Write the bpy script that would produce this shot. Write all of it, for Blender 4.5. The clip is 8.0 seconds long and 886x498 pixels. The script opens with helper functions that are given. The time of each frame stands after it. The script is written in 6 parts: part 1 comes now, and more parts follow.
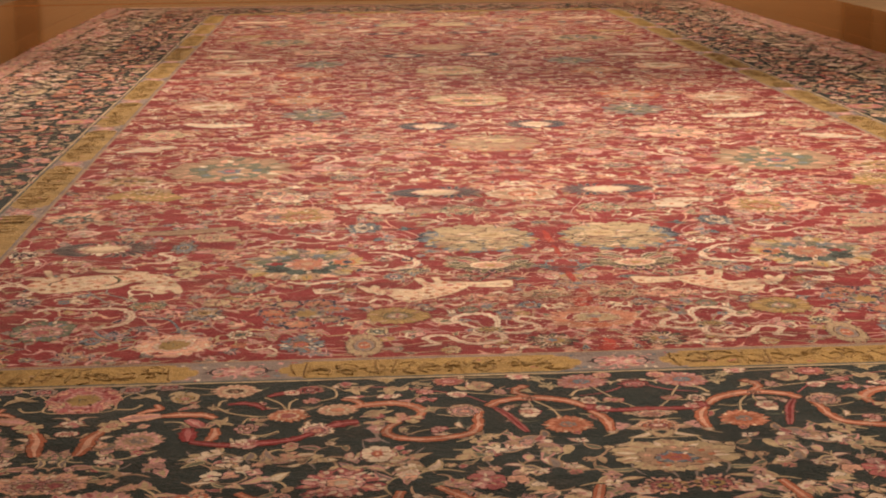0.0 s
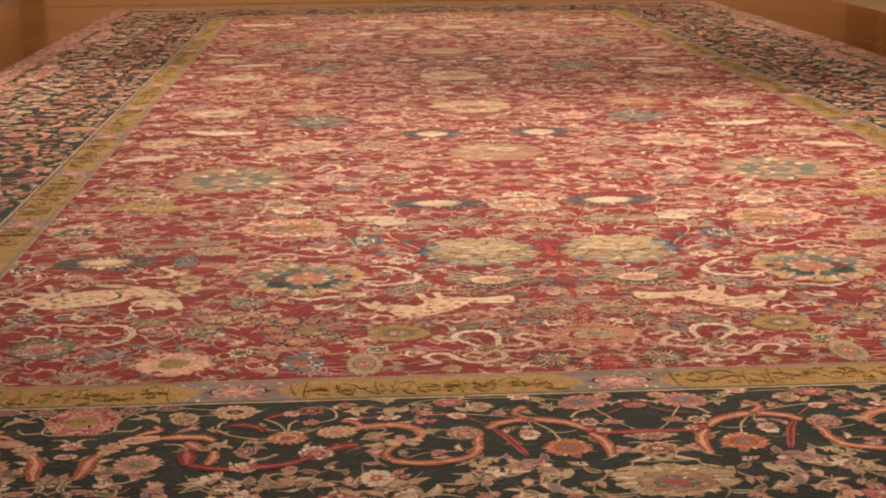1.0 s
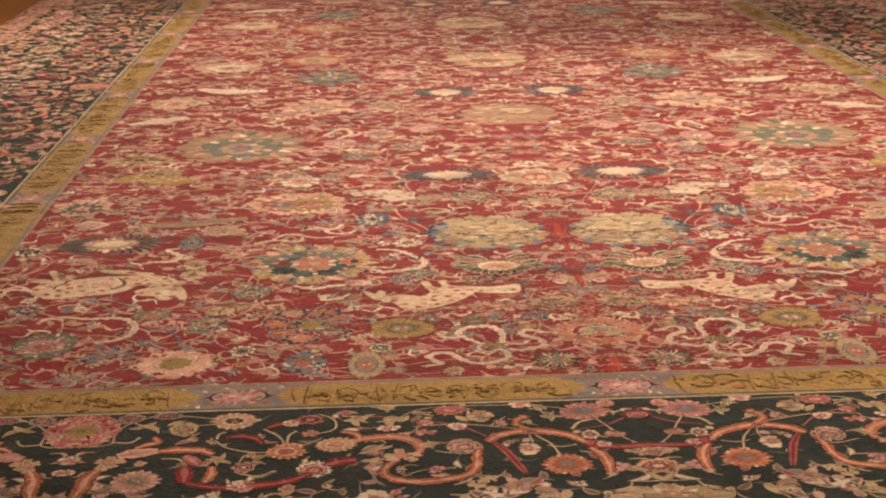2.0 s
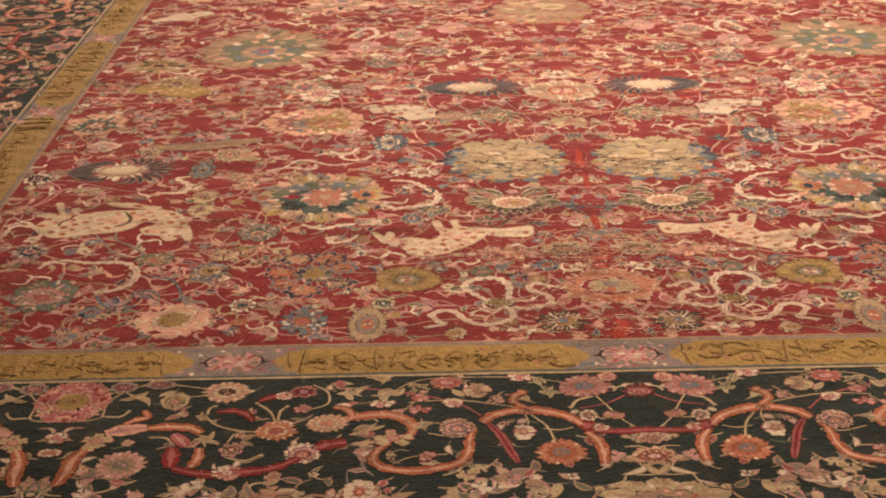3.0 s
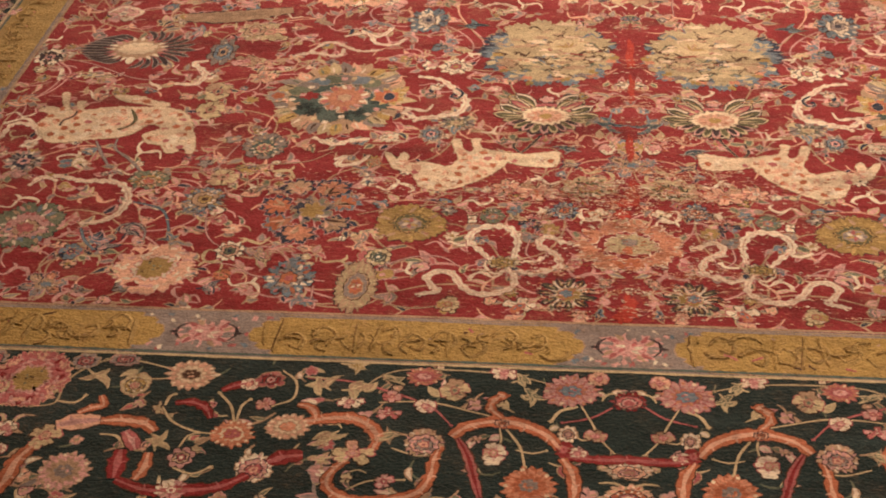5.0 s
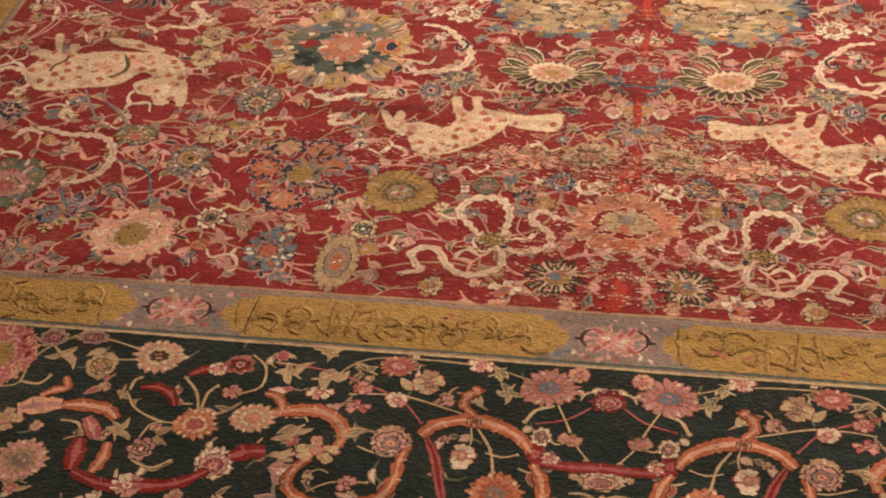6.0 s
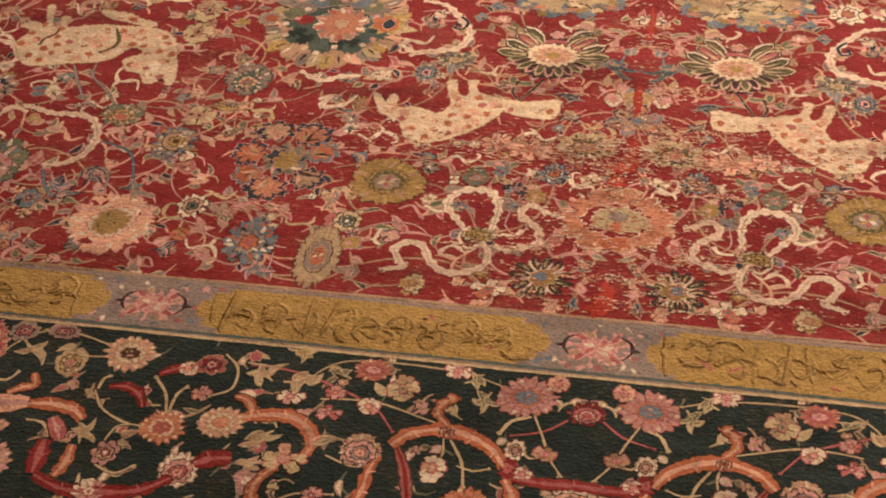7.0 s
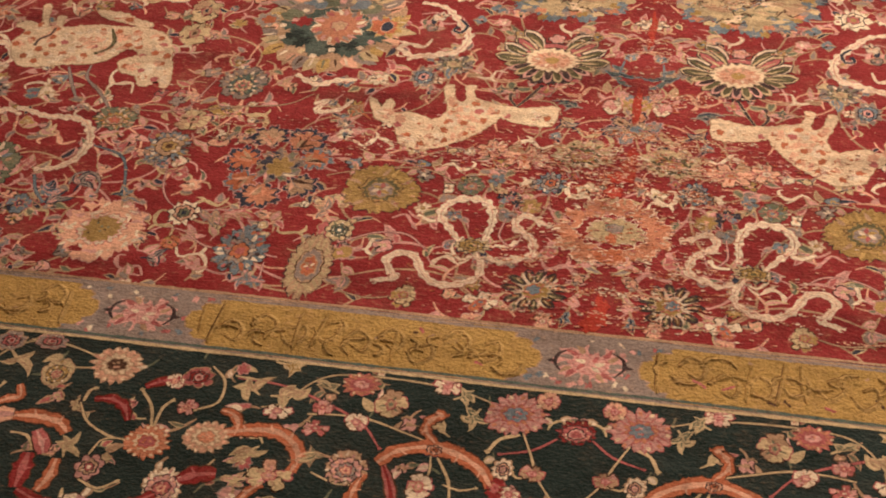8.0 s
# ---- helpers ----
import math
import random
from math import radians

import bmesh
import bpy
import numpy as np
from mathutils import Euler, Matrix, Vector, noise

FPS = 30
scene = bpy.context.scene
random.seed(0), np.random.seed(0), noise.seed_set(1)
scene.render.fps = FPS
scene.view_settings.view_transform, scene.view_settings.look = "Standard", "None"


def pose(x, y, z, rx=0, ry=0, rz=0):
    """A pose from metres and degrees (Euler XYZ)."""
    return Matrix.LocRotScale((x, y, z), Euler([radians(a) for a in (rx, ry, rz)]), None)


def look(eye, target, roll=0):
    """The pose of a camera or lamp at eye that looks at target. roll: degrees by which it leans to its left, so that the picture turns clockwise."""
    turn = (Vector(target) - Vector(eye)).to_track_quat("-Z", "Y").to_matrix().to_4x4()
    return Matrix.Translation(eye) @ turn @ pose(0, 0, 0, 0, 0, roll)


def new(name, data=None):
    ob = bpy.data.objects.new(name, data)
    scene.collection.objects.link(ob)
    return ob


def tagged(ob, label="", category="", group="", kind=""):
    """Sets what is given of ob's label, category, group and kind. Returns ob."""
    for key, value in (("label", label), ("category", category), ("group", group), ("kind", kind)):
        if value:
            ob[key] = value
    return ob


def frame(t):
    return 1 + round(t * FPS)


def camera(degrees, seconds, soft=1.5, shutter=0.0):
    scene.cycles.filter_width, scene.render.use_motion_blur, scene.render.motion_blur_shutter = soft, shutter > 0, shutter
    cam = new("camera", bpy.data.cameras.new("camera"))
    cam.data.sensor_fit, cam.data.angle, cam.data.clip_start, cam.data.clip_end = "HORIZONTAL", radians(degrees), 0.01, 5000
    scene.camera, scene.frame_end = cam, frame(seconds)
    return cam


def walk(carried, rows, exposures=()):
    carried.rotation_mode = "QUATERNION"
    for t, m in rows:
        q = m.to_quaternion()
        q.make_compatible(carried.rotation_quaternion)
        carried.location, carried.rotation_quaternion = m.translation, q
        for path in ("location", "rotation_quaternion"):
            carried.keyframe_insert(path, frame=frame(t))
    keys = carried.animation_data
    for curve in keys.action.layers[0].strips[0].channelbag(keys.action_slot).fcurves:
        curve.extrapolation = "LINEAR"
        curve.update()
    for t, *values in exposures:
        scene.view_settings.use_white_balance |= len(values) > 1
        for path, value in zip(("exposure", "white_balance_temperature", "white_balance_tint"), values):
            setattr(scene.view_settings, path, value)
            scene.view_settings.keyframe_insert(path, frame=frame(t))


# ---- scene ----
# ---- camera ----
cam = camera(31.75, 8.0, soft=2.0)
# seconds, x, y, z, yaw, pitch, roll
ROWS = [
    (0.0, -0.3665, -2.0611, 0.6430, -3.390, -13.055, -0.669),
    (0.5, -0.3638, -2.0579, 0.6495, -3.327, -13.024, -0.738),
    (1.0, -0.3579, -2.0490, 0.6728, -3.173, -13.186, -0.720),
    (1.2, -0.3543, -2.0402, 0.6872, -3.059, -13.370, -0.749),
    (2.3, -0.3007, -1.9692, 0.8211, -1.613, -17.839, -1.051),
    (2.5, -0.2831, -1.9472, 0.8459, -1.123, -18.955, -1.135),
    (3.0, -0.2342, -1.8707, 0.9292, 0.332, -22.483, -1.285),
    (3.5, -0.1828, -1.7885, 1.0025, 1.942, -25.690, -1.432),
    (4.0, -0.1278, -1.6972, 1.0736, 3.759, -28.803, -1.698),
    (4.5, -0.0848, -1.6166, 1.1229, 5.267, -31.203, -1.866),
    (6.0, 0.0509, -1.3727, 1.2165, 10.339, -38.289, -2.687),
    (6.5, 0.0844, -1.3168, 1.2261, 11.622, -39.578, -2.937),
    (7.0, 0.1136, -1.2656, 1.2357, 12.803, -40.661, -3.214),
    (7.5, 0.1293, -1.2352, 1.2417, 13.452, -41.115, -3.320),
    (8.0, 0.1370, -1.2175, 1.2472, 13.773, -41.364, -3.370),
]
walk(cam, [(t, pose(x, y, z, 90 + pitch, 0, yaw) @ pose(0, 0, 0, 0, 0, roll)) for t, x, y, z, yaw, pitch, roll in ROWS])

# ---- world, lamps, exposure ----
world = bpy.data.worlds.new("gallery_air")
scene.world = world
world.use_nodes = True
world.node_tree.nodes["Background"].inputs["Color"].default_value = (0.9, 0.72, 0.5, 1)
world.node_tree.nodes["Background"].inputs["Strength"].default_value = 0.02
scene.view_settings.exposure = -0.17


def unseen_spot(eye, target, watts, angle, blend=0.6, size=0.12):
    data = bpy.data.lights.new("unseen_spot", "SPOT")
    data.energy, data.spot_size, data.spot_blend, data.shadow_soft_size = watts, radians(angle), blend, size
    data.color = (1.0, 0.82, 0.67)
    new("unseen_spot", data).matrix_world = look(eye, target)


unseen_spot((1.9, 4.6, 4.1), (0.7, 1.6, 0), 980, 40, 1.0)
unseen_spot((-2.4, 5.0, 4.1), (-1.25, 2.3, 0), 920, 48, 1.0)
unseen_spot((0.2, 8.2, 4.1), (0.0, 4.1, 0), 1330, 58, 1.0)
unseen_spot((1.7, 1.8, 4.1), (1.0, 0.15, 0), 480, 62, 1.0)
# two spots added only to brighten the floor and platform sides
unseen_spot((-4.6, 6.0, 4.1), (-3.2, 7.6, 0), 1100, 90, 1.0)
unseen_spot((4.6, 6.0, 4.1), (3.2, 7.6, 0), 1100, 90, 1.0)
# added wall wash, so the platform has a bright wall to reflect
unseen_spot((0.0, 9.4, 4.1), (0.0, 12.0, 1.6), 500, 100, 1.0)

# ---- materials ----


def srgb(r, g, b):
    return [((c / 255 + 0.055) / 1.055) ** 2.4 if c > 10 else c / 255 / 12.92 for c in (r, g, b)] + [1]


def node(tree, kind, **sockets):
    n = tree.nodes.new(kind)
    for key, value in sockets.items():
        key = int(key[1:]) if key[0] == "i" and key[1:].isdigit() else key.replace("_", " ")
        if isinstance(value, bpy.types.NodeSocket):
            tree.links.new(value, n.inputs[key])
        else:
            n.inputs[key].default_value = value
    return n


def ramp(tree, fac, stops):
    n = tree.nodes.new("ShaderNodeValToRGB")
    tree.links.new(fac, n.inputs[0])
    while len(n.color_ramp.elements) < len(stops):
        n.color_ramp.elements.new(0.5)
    for e, (p, c) in zip(n.color_ramp.elements, stops):
        e.position, e.color = p, c
    return n.outputs[0]


def mix(tree, fac, a, b, blend="MIX"):
    n = tree.nodes.new("ShaderNodeMix")
    n.data_type, n.blend_type = "RGBA", blend
    for i, v in ((0, fac), (6, a), (7, b)):
        if isinstance(v, bpy.types.NodeSocket):
            tree.links.new(v, n.inputs[i])
        else:
            n.inputs[i].default_value = v
    return n.outputs[2]


def grey(v):
    return (v, v, v, 1)


def wool(name, rgb, worn=0.35, relief=0.6, sheen=0.03, emboss=1.5):
    """Knotted pile: tufts in rows, abrash bands, and flecks where the pile is worn to the light foundation."""
    m = bpy.data.materials.new(name)
    m.use_nodes = True
    t = m.node_tree
    bsdf = t.nodes["Principled BSDF"]
    place = t.nodes.new("ShaderNodeNewGeometry").outputs["Position"]
    tuft = node(t, "ShaderNodeTexNoise", Vector=place, Scale=260.0, Detail=2.0, Roughness=0.7).outputs["Fac"]
    rows = t.nodes.new("ShaderNodeMapping")
    t.links.new(place, rows.inputs["Vector"])
    rows.inputs["Scale"].default_value = (95, 230, 1)
    weft = node(t, "ShaderNodeTexNoise", Vector=rows.outputs[0], Scale=1.0, Detail=3.0, Roughness=0.65).outputs["Fac"]
    stretch = t.nodes.new("ShaderNodeMapping")
    t.links.new(place, stretch.inputs["Vector"])
    stretch.inputs["Scale"].default_value = (4, 16, 1)
    abrash = node(t, "ShaderNodeTexNoise", Vector=stretch.outputs[0], Scale=1.0, Detail=4.0, Roughness=0.6).outputs["Fac"]
    base = srgb(*rgb)
    dark = [c * 0.5 for c in base[:3]] + [1]
    light = [min(c * 1.3 + 0.02, 1) for c in base[:3]] + [1]
    col = ramp(t, abrash, [(0.32, dark), (0.48, base), (0.72, light)])
    smudge = node(t, "ShaderNodeTexNoise", Vector=place, Scale=38.0, Detail=4.0, Roughness=0.65).outputs["Fac"]
    col = mix(t, ramp(t, smudge, [(0.3, grey(0.65)), (0.5, grey(0.0))]), col, dark)
    col = mix(t, ramp(t, smudge, [(0.52, grey(0.0)), (0.75, grey(0.4))]), col, light)
    isle = t.nodes["Geometry"].outputs["Random Per Island"]
    col = mix(t, ramp(t, isle, [(0.0, grey(0.45)), (0.5, grey(0.0))]), col, dark)
    col = mix(t, ramp(t, isle, [(0.5, grey(0.0)), (1.0, grey(0.4))]), col, light)
    col = mix(t, ramp(t, tuft, [(0.45, grey(0.0)), (0.75, grey(0.5))]), col, light)
    col = mix(t, ramp(t, tuft, [(0.28, grey(0.6)), (0.48, grey(0.0))]), col, dark)
    col = mix(t, ramp(t, weft, [(0.3, grey(0.5)), (0.46, grey(0.0))]), col, dark)
    patchy = node(t, "ShaderNodeTexNoise", Vector=place, Scale=7.0, Detail=3.0).outputs["Fac"]
    gate = node(t, "ShaderNodeMath", i0=weft, i1=ramp(t, patchy, [(0.35, grey(0.0)), (0.7, grey(0.12))]))
    fleck = ramp(t, gate.outputs[0], [(0.64, grey(0.0)), (0.74, grey(worn))])
    dirt = node(t, "ShaderNodeTexNoise", Vector=place, Scale=14.0, Detail=5.0, Roughness=0.7).outputs["Fac"]
    col = mix(t, ramp(t, dirt, [(0.5, grey(0.0)), (0.72, grey(0.75 * worn))]), col, srgb(150, 112, 88))
    col = mix(t, fleck, col, srgb(214, 168, 132))
    t.links.new(col, bsdf.inputs["Base Color"])
    bsdf.inputs["Roughness"].default_value = 0.72
    bsdf.inputs["Specular IOR Level"].default_value = 0.07
    bsdf.inputs["Sheen Weight"].default_value = sheen
    bsdf.inputs["Sheen Roughness"].default_value = 0.45
    bsdf.inputs["Sheen Tint"].default_value = srgb(255, 214, 180)
    high = node(t, "ShaderNodeMath", i0=tuft, i1=weft)
    high = node(t, "ShaderNodeMath", i0=high.outputs[0], i1=node(t, "ShaderNodeMath", i0=smudge, i1=emboss).outputs[0])
    high.inputs[1].links[0].from_node.operation = "MULTIPLY"
    bump = node(t, "ShaderNodeBump", Height=high.outputs[0], Strength=relief, Distance=0.003)
    t.links.new(bump.outputs[0], bsdf.inputs["Normal"])
    return m


def wood(name, rgb, rough=0.3):
    m = bpy.data.materials.new(name)
    m.use_nodes = True
    t = m.node_tree
    bsdf = t.nodes["Principled BSDF"]
    place = t.nodes.new("ShaderNodeNewGeometry").outputs["Position"]
    far = t.nodes.new("ShaderNodeMapping")
    t.links.new(place, far.inputs["Vector"])
    far.inputs["Scale"].default_value = (3, 45, 3)
    grain = node(t, "ShaderNodeTexNoise", Vector=far.outputs[0], Scale=1.0, Detail=6.0, Roughness=0.6).outputs["Fac"]
    shade = t.nodes.new("ShaderNodeObjectInfo").outputs["Random"]
    base = srgb(*rgb)
    col = ramp(t, grain, [(0.3, [c * 0.72 for c in base[:3]] + [1]), (0.7, [c * 1.15 for c in base[:3]] + [1])])
    col = mix(t, ramp(t, shade, [(0, grey(0.0)), (1, grey(0.22))]), col, [c * 0.6 for c in base[:3]] + [1])
    t.links.new(col, bsdf.inputs["Base Color"])
    bsdf.inputs["Roughness"].default_value = rough
    bump = node(t, "ShaderNodeBump", Height=grain, Strength=0.08, Distance=0.002)
    t.links.new(bump.outputs[0], bsdf.inputs["Normal"])
    return m


def plaster(name, rgb):
    m = bpy.data.materials.new(name)
    m.use_nodes = True
    t = m.node_tree
    bsdf = t.nodes["Principled BSDF"]
    place = t.nodes.new("ShaderNodeNewGeometry").outputs["Position"]
    patch = node(t, "ShaderNodeTexNoise", Vector=place, Scale=2.5, Detail=6.0).outputs["Fac"]
    base = srgb(*rgb)
    t.links.new(ramp(t, patch, [(0.3, [c * 0.9 for c in base[:3]] + [1]), (0.7, base)]), bsdf.inputs["Base Color"])
    bsdf.inputs["Roughness"].default_value = 0.85
    fine = node(t, "ShaderNodeTexNoise", Vector=place, Scale=180.0, Detail=3.0).outputs["Fac"]
    bump = node(t, "ShaderNodeBump", Height=fine, Strength=0.15, Distance=0.002)
    t.links.new(bump.outputs[0], bsdf.inputs["Normal"])
    return m


WOOL = {
    "red": wool("red_wool", (143, 42, 42), 0.3),
    "deep": wool("crimson_wool", (142, 42, 40), 0.1),
    "green": wool("bottle_green_wool", (34, 49, 45), 0.1, 0.85, 0.14),
    "sage": wool("sage_wool", (116, 116, 92), 0.3),
    "teal": wool("teal_wool", (84, 96, 86), 0.25),
    "navy": wool("navy_wool", (48, 52, 66), 0.2),
    "blue": wool("grey_blue_wool", (118, 128, 134), 0.3),
    "grey": wool("mauve_grey_wool", (150, 131, 120), 0.3),
    "cream": wool("cream_wool", (242, 210, 180), 0.3),
    "beige": wool("beige_wool", (206, 178, 136), 0.3),
    "tan": wool("tan_wool", (186, 148, 116), 0.3),
    "pink": wool("pink_wool", (214, 156, 144), 0.3),
    "rose": wool("rose_wool", (184, 100, 96), 0.3),
    "peach": wool("peach_wool", (228, 170, 140), 0.35),
    "orange": wool("orange_wool", (188, 106, 72), 0.3),
    "gold": wool("gold_wool", (174, 138, 80), 0.3),
    "ochre": wool("ochre_wool", (180, 142, 78), 0.2, 0.8, 0.05, 2.4),
    "brown": wool("brown_wool", (82, 52, 34), 0.15),
    "rust": wool("rust_red_wool", (178, 58, 42), 0.25),
    "umber": wool("umber_wool", (112, 76, 42), 0.15),
    "buff": wool("buff_wool", (238, 202, 166), 0.3),
    "bronze": wool("bronze_wool", (144, 106, 54), 0.2),
    "salmon": wool("salmon_wool", (204, 134, 102), 0.3),
    "olive": wool("olive_wool", (98, 90, 60), 0.2),
    "straw": wool("straw_yellow_wool", (192, 154, 92), 0.2, 0.9, 0.05, 2.6),
    "line": wool("outline_wool", (66, 48, 46), 0.2),
}
M_PLATFORM = wood("platform_wood", (178, 116, 62), 0.13)
M_FLOOR = wood("gallery_floor_wood", (176, 142, 104), 0.35)
M_WALL = plaster("wall_plaster", (196, 164, 122))
M_CEIL = plaster("ceiling_plaster", (210, 196, 176))
M_DARK = wood("dark_panel_wood", (84, 50, 28), 0.35)

# ---- building pieces ----


def link(name, verts, faces, material, parent=None, label=""):
    me = bpy.data.meshes.new(name)
    me.from_pydata(verts, [], faces)
    me.materials.append(material)
    ob = new(name, me)
    ob.parent = parent
    if label:
        ob["label"] = label
    return ob


def box(name, lo, hi, material, parent=None, label="", bevel=0.0):
    bm = bmesh.new()
    bmesh.ops.create_cube(bm, size=1)
    bmesh.ops.scale(bm, vec=[b - a for a, b in zip(lo, hi)], verts=bm.verts)
    bmesh.ops.translate(bm, vec=[(a + b) / 2 for a, b in zip(lo, hi)], verts=bm.verts)
    if bevel:
        bmesh.ops.bevel(bm, geom=bm.edges[:], offset=bevel, segments=2, affect="EDGES", profile=0.5)
    me = bpy.data.meshes.new(name)
    bm.to_mesh(me)
    bm.free()
    me.materials.append(material)
    ob = new(name, me)
    ob.parent = parent
    if label:
        ob["label"] = label
    return ob


class Drawing:
    """Flat woven shapes, laid a fraction of a millimetre over one another."""

    def __init__(self, seed=0):
        self.verts, self.faces, self.tints = [], [], []
        self.rng, self.shake = random.Random(seed), random.Random(seed + 1)

    def poly(self, pts, z, tint):
        n = len(self.verts)
        z += len(self.faces) % 200 * 0.0000005
        out = []
        for (x0, y0), (x1, y1) in zip(pts, pts[1:] + pts[:1]):
            k = max(1, min(12, round(math.hypot(x1 - x0, y1 - y0) / 0.0045)))
            j = 0.0007 if k > 1 or len(pts) > 8 else 0.0003
            out += [(x0 + (x1 - x0) * i / k + self.shake.uniform(-j, j), y0 + (y1 - y0) * i / k + self.shake.uniform(-j, j), z) for i in range(k)]
        self.verts += out
        self.faces.append(tuple(range(n, n + len(out))))
        self.tints.append(tint)

    def blob(self, x, y, rx, ry, tint, level, rot=0.0, lobes=0, depth=0.14, rough=0.05, sharp=False, grow=0.0):
        n = max(14, lobes * (5 if sharp else 6)) if lobes else 16
        teeth = int((rx + ry) * math.pi / 0.010) if lobes and rx > 0.02 else 0
        n = max(n, teeth * 3)
        c, s = math.cos(rot), math.sin(rot)
        rng = self.rng
        k1, k2, h1, h2 = rng.uniform(0, 6.28), rng.uniform(0, 6.28), rng.uniform(0, 0.06), rng.uniform(0, 0.05)
        tips = [rng.uniform(0.55, 1.35) for i in range(lobes + 1)]
        pts = []
        for i in range(n):
            a = 2 * math.pi * i / n
            r = 1 + rng.uniform(-rough, rough) + h1 * math.sin(2 * a + k1) + h2 * math.sin(3 * a + k2)
            if lobes:
                p = (i / n * lobes) % 1
                r -= depth * tips[int(i / n * lobes)] * (abs(2 * p - 1) if sharp else 1 - abs(math.sin(math.pi * p)))
            if teeth:
                r -= 0.0052 / (rx + ry) * 2 * abs((i / n * teeth) % 1 * 2 - 1)
            u, v = (rx * r + grow) * math.cos(a), (ry * r + grow) * math.sin(a)
            pts.append((x + c * u - s * v, y + s * u + c * v))
        self.poly(pts, level * DZ, tint)

    def petal(self, x, y, angle, length, width, tint, level, bend=0.0, full=False):
        left, right = [], []
        for i in range(6):
            p = i / 5
            w = width / 2 * math.sin(math.pi * (0.12 + 0.88 * p) ** 0.8) if p < 1 else 0.0
            if full:
                w = width / 2 * math.sqrt(max(0.0, math.sin(math.pi * (0.06 + 0.94 * p)))) * (0.6 + 0.5 * p)
            a = angle + bend * p
            u, v = x + length * p * math.cos(a), y + length * p * math.sin(a)
            left.append((u - w * math.sin(a), v + w * math.cos(a)))
            right.append((u + w * math.sin(a), v - w * math.cos(a)))
        self.poly(left + right[-2::-1], level * DZ, tint)

    def stroke(self, ctrl, width, tint, level, taper=0.0, scallop=0.0, step=0.006, rough=0.12):
        """A ribbon along a smooth curve through the control points."""
        pts = curve_through(ctrl, step)
        n = len(pts)
        base = len(self.verts)
        for i, (x, y) in enumerate(pts):
            x0, y0 = pts[max(i - 1, 0)]
            x1, y1 = pts[min(i + 1, n - 1)]
            d = math.hypot(x1 - x0, y1 - y0) or 1.0
            p = i / max(n - 1, 1)
            w = width / 2 * (1 - taper * abs(2 * p - 1) ** 2) * (1 + self.rng.uniform(-rough, rough))
            if scallop:
                w *= 1 + scallop * (1 if i % 4 < 2 else -1)
            nx, ny = -(y1 - y0) / d * w, (x1 - x0) / d * w
            self.verts += [(x + nx, y + ny, level * DZ), (x - nx, y - ny, level * DZ)]
            if i:
                k = base + 2 * i
                self.faces.append((k - 2, k - 1, k + 1, k))
                self.tints.append(tint)

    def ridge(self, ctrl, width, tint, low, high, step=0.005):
        """A raised cord with a sloping back, standing over the flat ground."""
        pts = curve_through(ctrl, step)
        n = len(pts)
        base = len(self.verts)
        for i, (x, y) in enumerate(pts):
            x0, y0 = pts[max(i - 1, 0)]
            x1, y1 = pts[min(i + 1, n - 1)]
            d = math.hypot(x1 - x0, y1 - y0) or 1.0
            w = width / 2 * (1 - 0.6 * abs(2 * i / max(n - 1, 1) - 1) ** 3)
            nx, ny = -(y1 - y0) / d * w, (x1 - x0) / d * w
            self.verts += [(x + nx, y + ny, low * DZ), (x, y, high * DZ), (x - nx, y - ny, low * DZ)]
            if i:
                k = base + 3 * i
                self.faces += [(k - 3, k - 2, k + 1, k), (k - 2, k - 1, k + 2, k + 1)]
                self.tints += [tint, tint]

    def mesh(self, name):
        me = bpy.data.meshes.new(name)
        me.from_pydata(self.verts, [], self.faces)
        used = sorted(set(self.tints))
        for u in used:
            me.materials.append(WOOL[u])
        slot = {u: i for i, u in enumerate(used)}
        me.polygons.foreach_set("material_index", [slot[u] for u in self.tints])
        me.update()
        return me

    def add(self, other, x=0.0, y=0.0, angle=0.0, flip=1, lift=0.0):
        c, s = math.cos(angle), math.sin(angle)
        n = len(self.verts)
        self.verts += [(x + c * u * flip - s * v, y + s * u * flip + c * v, z + lift) for u, v, z in other.verts]
        self.faces += [tuple(n + i for i in f) for f in other.faces]
        self.tints += other.tints


DZ = 0.000012


def curve_through(ctrl, step):
    """Catmull-Rom points at about even steps."""
    p = [2 * Vector(ctrl[0]) - Vector(ctrl[1])] + [Vector(c) for c in ctrl] + [2 * Vector(ctrl[-1]) - Vector(ctrl[-2])]
    out = []
    for a, b, c, d in zip(p, p[1:], p[2:], p[3:]):
        n = max(2, int((c - b).length / step))
        for i in range(n):
            t = i / n
            q = 0.5 * ((2 * b) + (c - a) * t + (2 * a - 5 * b + 4 * c - d) * t * t + (3 * b - a - 3 * c + d) * t ** 3)
            out.append((q.x, q.y))
    out.append(tuple(ctrl[-1]))
    return out


# ---- kinds of motif: each draws round its own centre ----


def rim(d, x, y, rx, ry, tint, level, rot, lobes, depth, sharp, edge):
    """A lobed shape with a thin outline of the same form."""
    keep = d.rng.getstate()
    d.blob(x, y, rx, ry, edge, level, rot, lobes, depth, 0.05, sharp, 0.0016)
    d.rng.setstate(keep)
    d.blob(x, y, rx, ry, tint, level + 0.5, rot, lobes, depth, 0.05, sharp)


